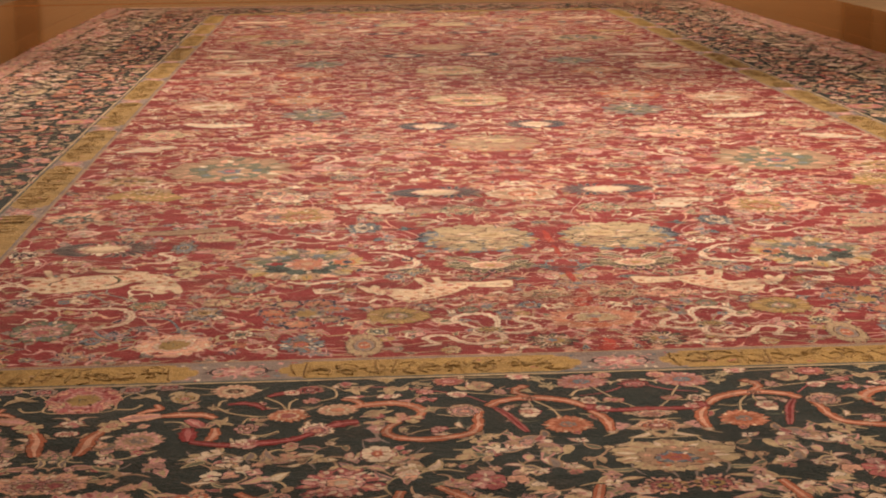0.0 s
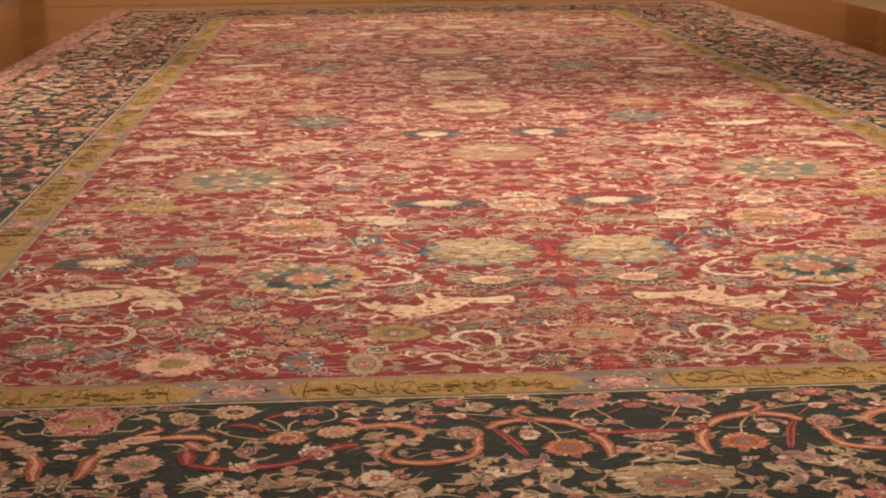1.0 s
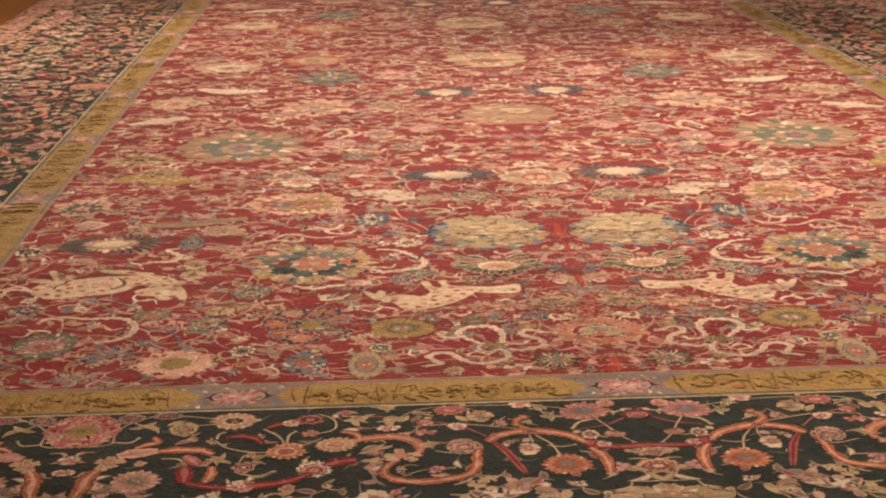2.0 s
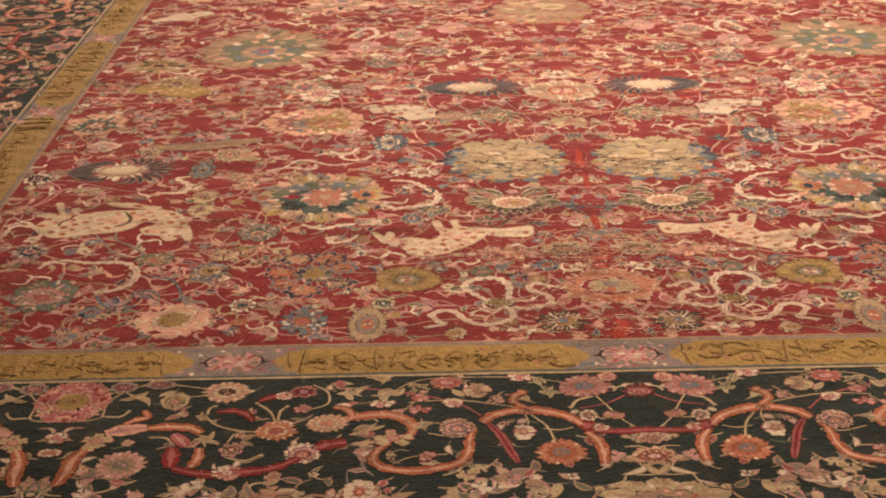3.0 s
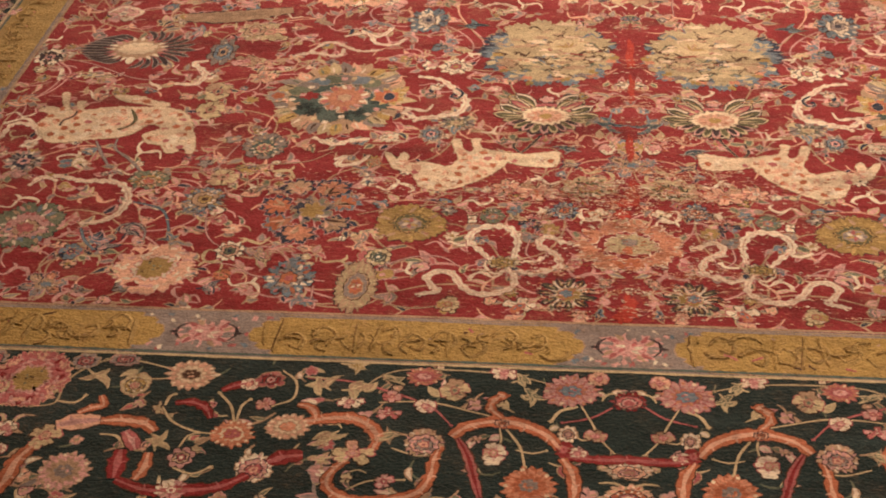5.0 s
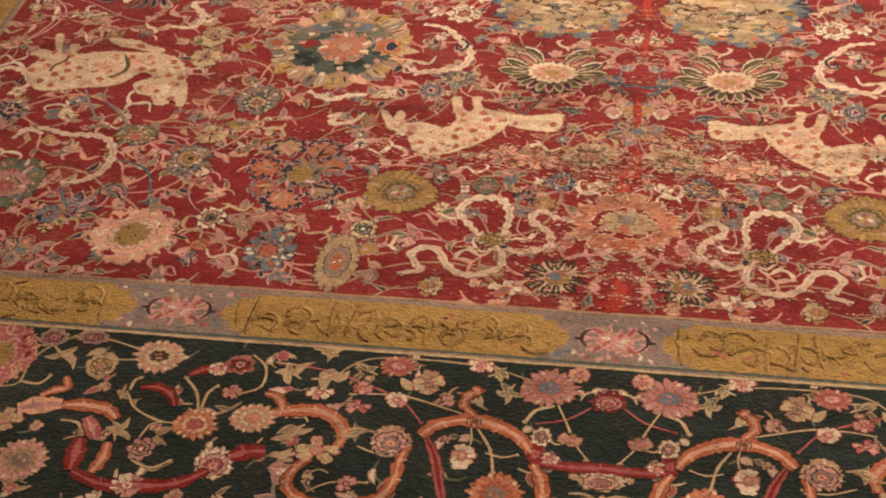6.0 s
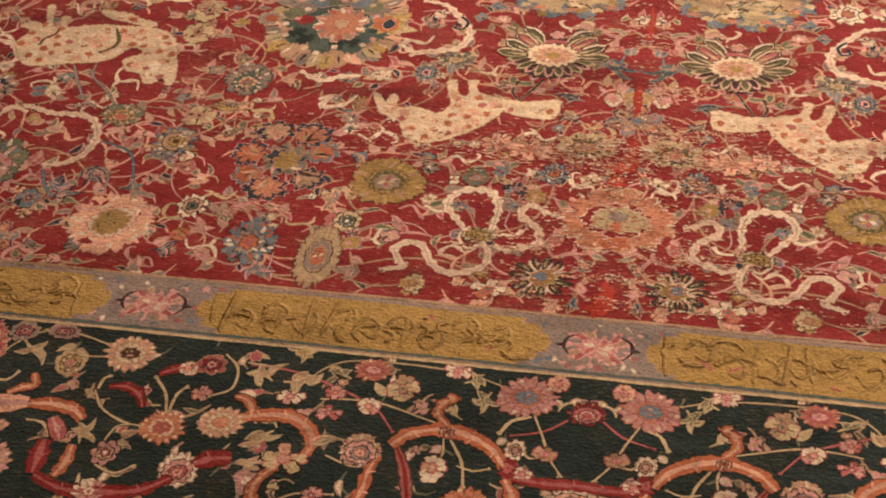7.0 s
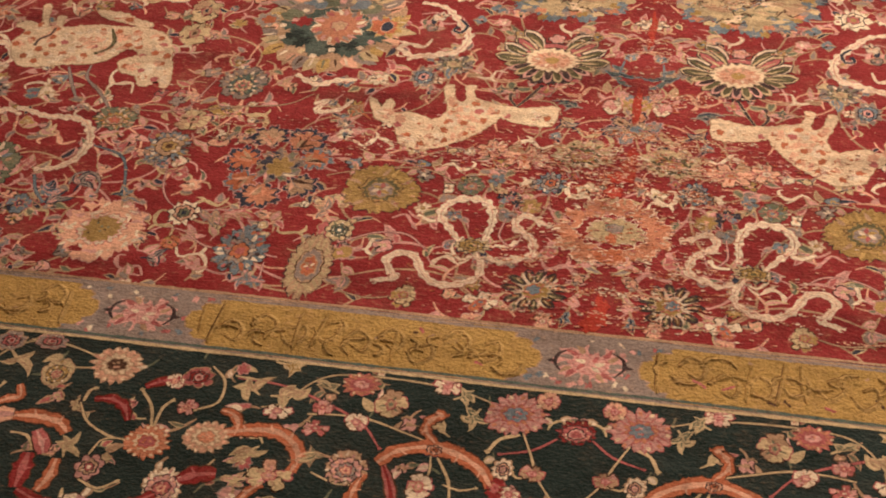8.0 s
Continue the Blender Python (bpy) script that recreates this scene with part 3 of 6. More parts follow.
def medallion(d, rx, ry, outer="tan", mid="teal", inner="pink"):
    """A large wreath of serrated straw leaves over a smoky green ring, with a pink flower set in it."""
    rng = d.rng
    rim(d, 0, 0, rx * 0.94, ry * 0.94, outer, 0, 0, 11, 0.2, False, "tan")
    for i in range(34):
        a = 2 * math.pi * (i + rng.uniform(-0.2, 0.2)) / 34
        c, s = math.cos(a), math.sin(a)
        d.petal(0.7 * rx * c, 0.7 * ry * s, math.atan2(ry * s, rx * c) + 0.3 * math.sin(3 * a), rng.uniform(0.24, 0.36) * rx, 0.19 * rx, ("beige", "straw", "tan", "peach", "grey")[i % 5], 1 + 0.01 * i, 0.5 * math.sin(5 * a), False)
        d.petal(0.72 * rx * c, 0.72 * ry * s, math.atan2(ry * s, rx * c), 0.18 * rx, 0.035 * rx, ("brown", "cream", "sage")[i % 3], 1.5 + 0.01 * i)
    rim(d, 0.02 * rx, 0, rx * 0.74, ry * 0.68, mid, 2.2, 0, 9, 0.24, False, "tan")
    for i in range(9):  # smoky lobes above, darker ground below
        a = math.pi * (0.1 + 0.8 * i / 8)
        rim(d, 0.6 * rx * math.cos(a), 0.52 * ry * math.sin(a), 0.16 * rx, 0.13 * ry, ("blue", "grey", "sage")[i % 3], 3.2, 0, 5, 0.2, False, "tan")
    for i in range(8):
        a = math.pi * (1.05 + 0.9 * i / 7)
        d.blob(0.52 * rx * math.cos(a), 0.46 * ry * math.sin(a), 0.17 * rx, 0.12 * ry, "green" if i % 3 else "teal", 3.3 + 0.02 * i, a, 5, 0.3, 0.1)
    d.blob(-0.42 * rx, 0.04 * ry, 0.17 * rx, 0.13 * ry, "deep", 3.8, 0, 6, 0.3)
    for i in range(15):
        a = 2 * math.pi * (i + rng.uniform(-0.3, 0.3)) / 15
        q = rng.uniform(0.5, 0.66)
        d.blob(q * rx * math.cos(a), q * ry * math.sin(a), 0.05 * rx, 0.045 * ry, rng.choice(("cream", "pink", "beige")), 4 + 0.02 * i, a, 4, 0.3)
    rim(d, 0.06 * rx, 0.0, rx * 0.36, ry * 0.4, "salmon", 4.6, 0, 10, 0.3, False, "cream")
    for i in range(18):
        a = 2 * math.pi * (i + rng.uniform(-0.2, 0.2)) / 18
        d.petal(0.06 * rx + 0.22 * rx * math.cos(a), 0.24 * ry * math.sin(a), a, 0.14 * rx, 0.06 * rx, (inner, "cream", "rose", "grey")[i % 4], 5.4 + 0.01 * i, 0.4)
    for k in (1, -1):
        d.stroke([(0.28 * rx, -0.02 * ry), (0.2 * rx, 0.2 * k * ry), (0.04 * rx, 0.24 * k * ry), (-0.14 * rx, 0.12 * k * ry)], 0.04 * rx, "cream", 6, 0.4)
        d.stroke([(0.24 * rx, -0.02 * ry), (0.17 * rx, 0.15 * k * ry), (0.04 * rx, 0.18 * k * ry), (-0.1 * rx, 0.08 * k * ry)], 0.035 * rx, "deep", 6.3, 0.4)
    rim(d, 0.06 * rx, 0, rx * 0.11, ry * 0.11, "tan", 6.6, 0, 6, 0.3, False, "rose")
    rim(d, -0.86 * rx, 0.02 * ry, rx * 0.18, ry * 0.17, "grey", 7, 0, 9, 0.24, False, "beige")  # bud on the outer side
    d.blob(-0.84 * rx, 0.02 * ry, rx * 0.1, ry * 0.09, "orange", 8, 0, 5, 0.3)
    rim(d, 0.66 * rx, 0.06 * ry, rx * 0.27, ry * 0.27, "straw", 7, 0, 8, 0.4, True, "beige")  # orange flower on the inner side
    d.blob(0.62 * rx, 0.06 * ry, rx * 0.2, ry * 0.21, "orange", 8, 0, 6, 0.26)
    rim(d, 0.66 * rx, 0.06 * ry, rx * 0.075, ry * 0.1, "navy", 8.6, 0, 0, 0, False, "peach")


def frilled(d, rx, ry, petal="pink", second="salmon", heart="blue", edge="rose"):
    """A flat flower: a ring of many small frilled petals, a paler inner ring and a small oval eye."""
    rng = d.rng
    n = 15
    rim(d, 0, 0, rx * 0.95, ry * 0.95, petal, 0, 0, n, 0.13, False, edge)
    for i in range(n):
        a = 2 * math.pi * (i + rng.uniform(-0.2, 0.2)) / n
        c, s = math.cos(a), math.sin(a)
        ang, ln = math.atan2(ry * s, rx * c), math.hypot(rx * c, ry * s)
        d.petal(0.5 * rx * c, 0.5 * ry * s, ang, rng.uniform(0.3, 0.42) * ln, 0.05 * ln, edge, 1.2, 0.2)
        b = a + math.pi / n
        d.blob(0.78 * rx * math.cos(b), 0.78 * ry * math.sin(b), 0.09 * rx, 0.08 * ry, (second, "buff", petal)[i % 3], 1.4 + 0.02 * i, b, 4, 0.3, 0.1)
    rim(d, 0, 0, rx * 0.56, ry * 0.54, second, 2, 0, 11, 0.24, False, edge)
    rim(d, 0, 0, rx * 0.36, ry * 0.32, heart, 3, 0, 7, 0.22, False, edge)
    for i in range(4):
        a = rng.uniform(0, 6.28)
        d.blob(0.14 * rx * math.cos(a), 0.12 * ry * math.sin(a), 0.07 * rx, 0.06 * ry, (petal, edge)[i % 2], 4.1 + 0.1 * i, 0, 4, 0.3)


def axis_bloom(d, rx, ry):
    """A salmon palmette with a pale frilled rim round an oval of grey green scrolls."""
    rng = d.rng
    rim(d, 0, 0, rx, ry, "salmon", 0, 0, 11, 0.2, False, "cream")
    for i in range(40):
        a = 2 * math.pi * (i + rng.uniform(-0.3, 0.3)) / 40
        q = rng.uniform(0.72, 0.86)
        d.petal(q * rx * math.cos(a), q * ry * math.sin(a), a + rng.uniform(-0.4, 0.4), 0.18 * ry, 0.07 * ry, ("cream", "peach", "orange", "peach", "tan")[i % 5], 1 + 0.01 * i)
    d.blob(0, -0.66 * ry, rx * 0.24, ry * 0.26, "orange", 1.5, 0, 7, 0.2)
    rim(d, 0, -0.02 * ry, rx * 0.6, ry * 0.56, "deep", 2, 0, 9, 0.12, False, "cream")
    rim(d, 0.04 * rx, 0.0, rx * 0.5, ry * 0.44, "beige", 3, 0, 11, 0.14, False, "cream")
    for i in range(16):
        a = 2 * math.pi * i / 16
        q = rng.uniform(0.14, 0.32)
        x, y = q * rx * math.cos(a), q * ry * math.sin(a)
        d.stroke([(x, y), (x + 0.08 * rx, y + 0.07 * ry), (x + 0.14 * rx, y), (x + 0.08 * rx, y - 0.05 * ry)], 0.04 * rx, ("sage", "olive", "tan", "brown")[i % 4], 4 + 0.02 * i, 0.6)
    rim(d, 0.02 * rx, 0.1 * ry, rx * 0.14, ry * 0.14, "grey", 5, 0, 6, 0.3, False, "sage")
    d.blob(0.0, -0.2 * ry, rx * 0.1, ry * 0.18, "orange", 5.4, 0, 5, 0.3)


def patch(d, ctrl, tint, level, edge="line", fray=0.0011):
    """A closed woven shape with a frayed edge and a thin outline."""
    pts = curve_through(list(ctrl) + [ctrl[0]], 0.0035)[:-1]
    n = len(pts)
    turn = sum(a[0] * b[1] - b[0] * a[1] for a, b in zip(pts, pts[1:] + pts[:1]))
    side = 1 if turn > 0 else -1
    keep = [d.rng.uniform(-fray, fray) * (1.6 if i % 2 else 1) for i in range(n)]
    for grow, colour, k in ((0.0012, edge, level), (0.0, tint, level + 0.5)):
        out = []
        for i, (x, y) in enumerate(pts):
            (x0, y0), (x1, y1) = pts[i - 1], pts[(i + 1) % n]
            q = math.hypot(x1 - x0, y1 - y0) or 1.0
            g = (keep[i] + grow) * side
            out.append((x + (y1 - y0) / q * g, y - (x1 - x0) / q * g))
        d.poly(out, k * DZ, colour)


def within(ctrl, x, y):
    hit = False
    for (x0, y0), (x1, y1) in zip(ctrl, ctrl[1:] + ctrl[:1]):
        if (y0 > y) != (y1 > y) and x < (x1 - x0) * (y - y0) / (y1 - y0) + x0:
            hit = not hit
    return hit


def dappled(d, ctrl, body="buff", spot="orange", gap=0.0175):
    """A plain pale patch with tawny spots, shaded with a few warmer tufts."""
    patch(d, ctrl, body, 0, "tan")
    xs, ys = [p[0] for p in ctrl], [p[1] for p in ctrl]
    laid = []
    for i in range(900):
        x, y = d.rng.uniform(min(xs), max(xs)), d.rng.uniform(min(ys), max(ys))
        if all(within(ctrl, x + u, y + v) for u, v in ((0.007, 0), (-0.007, 0), (0, 0.009), (0, -0.009))):
            if i % 3 == 0:
                d.blob(x, y, d.rng.uniform(0.004, 0.012), d.rng.uniform(0.003, 0.008), ("cream", "buff", "peach")[i % 9 // 3], 1 + 0.001 * i, d.rng.uniform(0, 3), 6, 0.4, 0.2)
            elif all(math.hypot(x - a, y - b) > gap for a, b in laid):
                laid.append((x, y))
                d.blob(x, y, d.rng.uniform(0.0055, 0.0078), d.rng.uniform(0.005, 0.007), spot if len(laid) % 5 else "rose", 2.2, d.rng.uniform(0, 3), 5, 0.2, 0.15)


def spotted(d, ctrl, widths, body="cream", spot="orange"):
    """A long pale curved shape with a frayed outline and tawny spots."""
    pts = curve_through(ctrl, 0.007)
    n = len(pts)
    for grow, tint, level in ((0.0018, "line", 0), (0.0, body, 1)):
        left, right = [], []
        for i, (x, y) in enumerate(pts):
            p = i / (n - 1) * (len(widths) - 1)
            k = min(int(p), len(widths) - 2)
            w = (widths[k] * (1 - p + k) + widths[k + 1] * (p - k)) / 2 * (1 + d.rng.uniform(-0.13, 0.13)) + grow
            x0, y0 = pts[max(i - 1, 0)]
            x1, y1 = pts[min(i + 1, n - 1)]
            q = math.hypot(x1 - x0, y1 - y0) or 1
            left.append((x - (y1 - y0) / q * w, y + (x1 - x0) / q * w))
            right.append((x + (y1 - y0) / q * w, y - (x1 - x0) / q * w))
        d.poly(left + right[::-1], level * DZ, tint)
    for i in range(3, n - 3, 3):
        for k in (-0.6, 0.0, 0.6):
            p = i / (n - 1) * (len(widths) - 1)
            j = min(int(p), len(widths) - 2)
            w = (widths[j] * (1 - p + j) + widths[j + 1] * (p - j)) / 2
            x0, y0 = pts[i - 1]
            x1, y1 = pts[i + 1]
            q = math.hypot(x1 - x0, y1 - y0) or 1
            if w > 0.012 and d.rng.random() < 0.85:
                k2 = k + d.rng.uniform(-0.2, 0.2)
                d.blob(pts[i][0] - (y1 - y0) / q * w * k2, pts[i][1] + (x1 - x0) / q * w * k2, 0.0058, 0.005, spot, 2 + 0.001 * i, 0, 0, 0, 0.2)


def band(d, ctrl, width, body="cream", edge="line", second="tan"):
    """A ribbon of cloud: a scalloped pale body with fine inner lines and small side curls."""
    keep = d.rng.getstate()
    pale = body == "cream"
    width *= 0.66 if pale else 0.86
    d.stroke(ctrl, width + (0.0018 if pale else 0.0034), "rose" if pale else edge, 0, 0.4, 0.22 if pale else 0.05, 0.004, 0.2)
    d.rng.setstate(keep)
    d.stroke(ctrl, width, body, 1, 0.4, 0.22 if pale else 0.05, 0.004, 0.2)
    pts = curve_through(ctrl, 0.014 if pale else 0.03)
    for i in range(1, len(pts) - 1):
        (x0, y0), (x, y), (x1, y1) = pts[i - 1:i + 2]
        side = 1 if i % 2 else -1
        a = math.atan2(y1 - y0, x1 - x0) + side * d.rng.uniform(0.8, 1.4)
        if not pale and i % 2:
            continue
        d.petal(x + 0.3 * width * math.cos(a), y + 0.3 * width * math.sin(a), a, width * d.rng.uniform(0.35, 0.7), width * 0.3, body, 1.3, -side)
        if not pale:
            d.petal(x, y, a + 3.4, width * 0.6, width * 0.16, second, 1.6, -0.4)
    if pale:
        for k in (0.16, -0.2):
            d.stroke([(x, y + k * width) for x, y in ctrl], width * 0.09, "peach" if k > 0 else "pink", 2.2, 0.6, 0, 0.005, 0.5)
    else:
        d.stroke(ctrl, width * 0.36, second, 2, 0.6, 0, 0.007, 0.4)
# ---- the setting: gallery and platform (the carpet lies with its top at z = 0) ----
W_FIELD, W_GUARD, W_EDGE = 0.996, 1.094, 1.695
Y_NEAR, Y_GUARD, Y_EDGE = 0.039, -0.054, -0.645
Y_FAR = 6.26
MID = (Y_NEAR + Y_FAR) / 2
TOP, GROUND = -0.008, -0.16

floor = box("floor", (-7, -5, GROUND - 0.2), (7, 12, GROUND), M_FLOOR)
tagged(floor, "pale polished wooden gallery floor", "floor", kind="structure")
for nm, lo, hi in (("wall_north", (-7, 12, GROUND), (7, 12.2, 4.4)), ("wall_south", (-7, -5.2, GROUND), (7, -5, 4.4)),
                   ("wall_west", (-7.2, -5.2, GROUND), (-7, 12.2, 4.4)), ("wall_east", (7, -5.2, GROUND), (7.2, 12.2, 4.4))):
    tagged(box(nm, lo, hi, M_WALL), "plain warm beige plastered gallery wall", "wall", kind="structure")
tagged(box("ceiling", (-7.2, -5.2, 4.4), (7.2, 12.2, 4.6), M_CEIL), "plain pale plastered ceiling", "ceiling", kind="structure")

for x, w in ((-3.18, 0.2), (4.26, 0.26)):
    tagged(box("pilaster", (x - w / 2, 11.9, GROUND), (x + w / 2, 12.0, 4.4), M_DARK, bevel=0.008), "dark brown wooden wall pilaster", "pilaster", kind="structure")
platform = tagged(new("platform"), "low polished brown wooden display platform under the carpet", "platform", kind="structure")
box("base", (-2.36, -1.2, GROUND), (2.36, 8.9, TOP - 0.02), M_DARK, platform)
for i in range(17):
    for y0, y1 in ((-1.25, 7.33), (7.4, 8.95)):
        box("plank", (-2.42 + i * 0.2847, y0, TOP - 0.02), (-2.42 + (i + 1) * 0.2847 - 0.0015, y1, TOP), M_PLATFORM, platform, bevel=0.0012)

# ---- the carpet ----
carpet = tagged(new("carpet"), "large antique red and dark green hand-knotted wool carpet with floral scrolls", "carpet")


def sheet(name, x0, y0, x1, y1, z, tint, parent, label=""):
    return link(name, [(x0, y0, z), (x1, y0, z), (x1, y1, z), (x0, y1, z)], [(0, 1, 2, 3)], WOOL[tint], parent, label)


foundation = box("foundation", (-W_EDGE, Y_EDGE, TOP), (W_EDGE, 2 * MID - Y_EDGE, -0.0012), WOOL["tan"], carpet, "thick worn woven foundation", 0.003)
field = sheet("field", -W_FIELD, Y_NEAR, W_FIELD, Y_FAR, 0.0, "red", carpet, "crimson red field of scrolling flowers")
border = link("border", [(-1.6, Y_EDGE + 0.095, 0), (1.6, Y_EDGE + 0.095, 0), (1.6, 2 * MID - Y_EDGE - 0.095, 0), (-1.6, 2 * MID - Y_EDGE - 0.095, 0),
                         (-W_GUARD, Y_GUARD, 0), (W_GUARD, Y_GUARD, 0), (W_GUARD, 2 * MID - Y_GUARD, 0), (-W_GUARD, 2 * MID - Y_GUARD, 0)],
              [(0, 1, 5, 4), (1, 2, 6, 5), (2, 3, 7, 6), (3, 0, 4, 7)], WOOL["green"], carpet, "very dark green border of arabesques and blossoms")
guard = link("guard_stripe", [(-W_GUARD, Y_GUARD, 0.0004), (W_GUARD, Y_GUARD, 0.0004), (W_GUARD, 2 * MID - Y_GUARD, 0.0004), (-W_GUARD, 2 * MID - Y_GUARD, 0.0004),
                              (-W_FIELD, Y_NEAR, 0.0004), (W_FIELD, Y_NEAR, 0.0004), (W_FIELD, Y_FAR, 0.0004), (-W_FIELD, Y_FAR, 0.0004)],
             [(0, 1, 5, 4), (1, 2, 6, 5), (2, 3, 7, 6), (3, 0, 4, 7)], WOOL["grey"], carpet, "narrow stripe of yellow cartouches on grey blue")
outer = link("outer_stripe", [(-W_EDGE, Y_EDGE, 0.0002), (W_EDGE, Y_EDGE, 0.0002), (W_EDGE, 2 * MID - Y_EDGE, 0.0002), (-W_EDGE, 2 * MID - Y_EDGE, 0.0002),
                              (-1.6, Y_EDGE + 0.095, 0.0002), (1.6, Y_EDGE + 0.095, 0.0002), (1.6, 2 * MID - Y_EDGE - 0.095, 0.0002), (-1.6, 2 * MID - Y_EDGE - 0.095, 0.0002)],
             [(0, 1, 5, 4), (1, 2, 6, 5), (2, 3, 7, 6), (3, 0, 4, 7)], WOOL["tan"], carpet, "worn salmon pink outer stripe")

taken = {"field": [], "border": []}
far_field, unit = Drawing(1), Drawing(2)
count = 0
LABELS = {"cloud_band": "cream cloud band with a pink core", "spotted_shape": "cream shape with tawny spots", "pale_shape": "plain pale cream shape",
          "long_shape": "long narrow pale shape", "medallion": "large palmette in beige, grey green and pink", "lotus": "beige lotus with dark striped petals",
          "daisy": "pale daisy with dark oval petals", "arabesque": "orange arabesque stem with a peach core", "split_leaf": "crimson split leaf",
          "broad_palmette": "broad worn beige palmette edged in grey blue", "open_flower": "open orange flower outlined in navy",
          "full_flower": "full-blown pale flower with a yellow heart", "winged_flower": "pale flower with dark curling leaves", "vine": "thin curling stem"}


def weave(name, d, parent, x, y, mirror=True, lift=0.0004):
    """Lays a motif on the near half, with its mirror image across the long axis."""
    global count
    count += 1
    z = lift + (count % 90) * 0.0000012
    me = d.mesh(name)
    ob = new(name, me)
    ob.parent, ob.location = parent, (x, y, z)
    tagged(ob, LABELS.get(name, ""))
    if mirror:
        twin = tagged(new(name, me), LABELS.get(name, ""))
        twin.parent, twin.location, twin.scale = parent, (-x + d.rng.uniform(-0.003, 0.003), y + d.rng.uniform(-0.004, 0.004), z), (-1, 1, 1)
    if parent is field:
        far_field.add(d, -x, 2 * MID - y, math.pi, 1, z)
        if mirror:
            far_field.add(d, x, 2 * MID - y, math.pi, -1, z)
    else:
        unit.add(d, x, y, 0.0, 1, z)


def motif(parent, kind, name, x, y, rx, ry, *tints, mirror=True, **more):
    d = Drawing(int(abs(x * 7919) + abs(y * 104729)))
    kind(d, rx, ry, *tints, **more)
    taken["field" if parent is field else "border"].append((x, y, rx, ry))
    weave(name, d, parent, x, y, mirror)


def ribbon(parent, kind, name, ctrl, *tints, lift=0.0, mirror=True, **more):
    d = Drawing(int(1000 * abs(ctrl[0][0])))
    kind(d, ctrl, *tints, **more)
    for x, y in curve_through(ctrl, 0.03) if kind is not vine else ():
        taken["field" if parent is field else "border"].append((x, y, 0.014, 0.014))
    if kind is dappled:
        xs, ys = [p[0] for p in ctrl], [p[1] for p in ctrl]
        for i in range(int((max(xs) - min(xs)) / 0.02) + 1):
            for j in range(int((max(ys) - min(ys)) / 0.02) + 1):
                if within(ctrl, min(xs) + 0.02 * i, min(ys) + 0.02 * j):
                    taken["field"].append((min(xs) + 0.02 * i, min(ys) + 0.02 * j, 0.014, 0.014))
    weave(name, d, parent, 0, 0, mirror, lift=lift or (0.0004 if kind is not vine else 0.00028))


def clear(where, x, y, r):
    return all(((x - a) / (p + r)) ** 2 + ((y - b) / (q + r)) ** 2 > 1 for a, b, p, q in taken[where])


# field, nearest part
motif(field, daisy, "daisy", -0.080, 0.102, 0.039, 0.039)
motif(field, lumpy, "full_flower", -0.630, 0.131, 0.058, 0.061, "peach", "cream", "gold", "pink")
motif(field, rosette, "rosette", -0.445, 0.117, 0.038, 0.044, "blue", "grey", "orange", "rose", lobes=11)
motif(field, eyed, "palmette", -0.354, 0.104, 0.030, 0.060, "beige", "grey", "orange", "tan", "tan")
motif(field, blossom, "blossom", -0.229, 0.064, 0.016, 0.015, "beige", "gold", "sage")
motif(field, blossom, "blossom", -0.138, 0.073, 0.021, 0.016, "cream", "orange", "blue")
motif(field, rosette, "rosette", -0.334, 0.173, 0.018, 0.020, "beige", "sage", "teal", "cream", lobes=9)
motif(field, axis_bloom, "palmette", -0.002, 0.220, 0.077, 0.063, mirror=False)
motif(field, eyed, "palmette", -0.301, 0.258, 0.053, 0.050, "gold", "olive", "grey", "gold", "straw")
motif(field, leafy, "open_flower", -0.450, 0.286, 0.076, 0.094)
motif(field, rosette, "rosette", -0.090, 0.302, 0.021, 0.024, "blue", "grey", "orange", "navy", lobes=9)
motif(field, blossom, "blossom", -0.135, 0.265, 0.016, 0.013, "navy", "blue", "tan")
motif(field, rosette, "rosette", -0.601, 0.305, 0.033, 0.035, "blue", "tan", "gold", "brown", lobes=10)
ribbon(field, band, "cloud_band", [(-0.829, 0.343), (-0.855, 0.353), (-0.868, 0.328)], 0.013)
ribbon(field, vine, "vine", [(-0.705, 0.293), (-0.664, 0.280), (-0.645, 0.257), (-0.627, 0.203)], 0.005, 'blue', 'navy')
motif(field, spray, "leaf_spray", -0.625, 0.194, 0.017, 0.021, "navy", "blue", "tan")
ribbon(field, vine, "vine", [(-0.705, 0.209), (-0.703, 0.231), (-0.681, 0.236), (-0.665, 0.217), (-0.663, 0.199)], 0.005, 'grey', 'navy')
ribbon(field, vine, "vine", [(-0.758, 0.222), (-0.744, 0.192), (-0.725, 0.170)], 0.005, 'blue', 'navy')
motif(field, spray, "leaf_spray", -0.711, 0.181, 0.021, 0.018, "pink", "grey", "navy")
ribbon(field, vine, "vine", [(-0.378, 0.276), (-0.321, 0.299), (-0.254, 0.307), (-0.209, 0.283), (-0.185, 0.246)], 0.003, 'tan')
ribbon(field, vine, "vine", [(-0.328, 0.151), (-0.289, 0.175), (-0.250, 0.178), (-0.220, 0.153)], 0.003, 'pink')
ribbon(field, vine, "vine", [(-0.643, 0.377), (-0.606, 0.391), (-0.591, 0.439), (-0.585, 0.461)], 0.003, 'pink')
ribbon(field, vine, "vine", [(-0.693, 0.378), (-0.619, 0.379), (-0.544, 0.402), (-0.474, 0.417), (-0.441, 0.446)], 0.003, 'tan')
ribbon(field, vine, "vine", [(-0.590, 0.270), (-0.580, 0.221), (-0.562, 0.193), (-0.544, 0.183)], 0.003, 'pink')
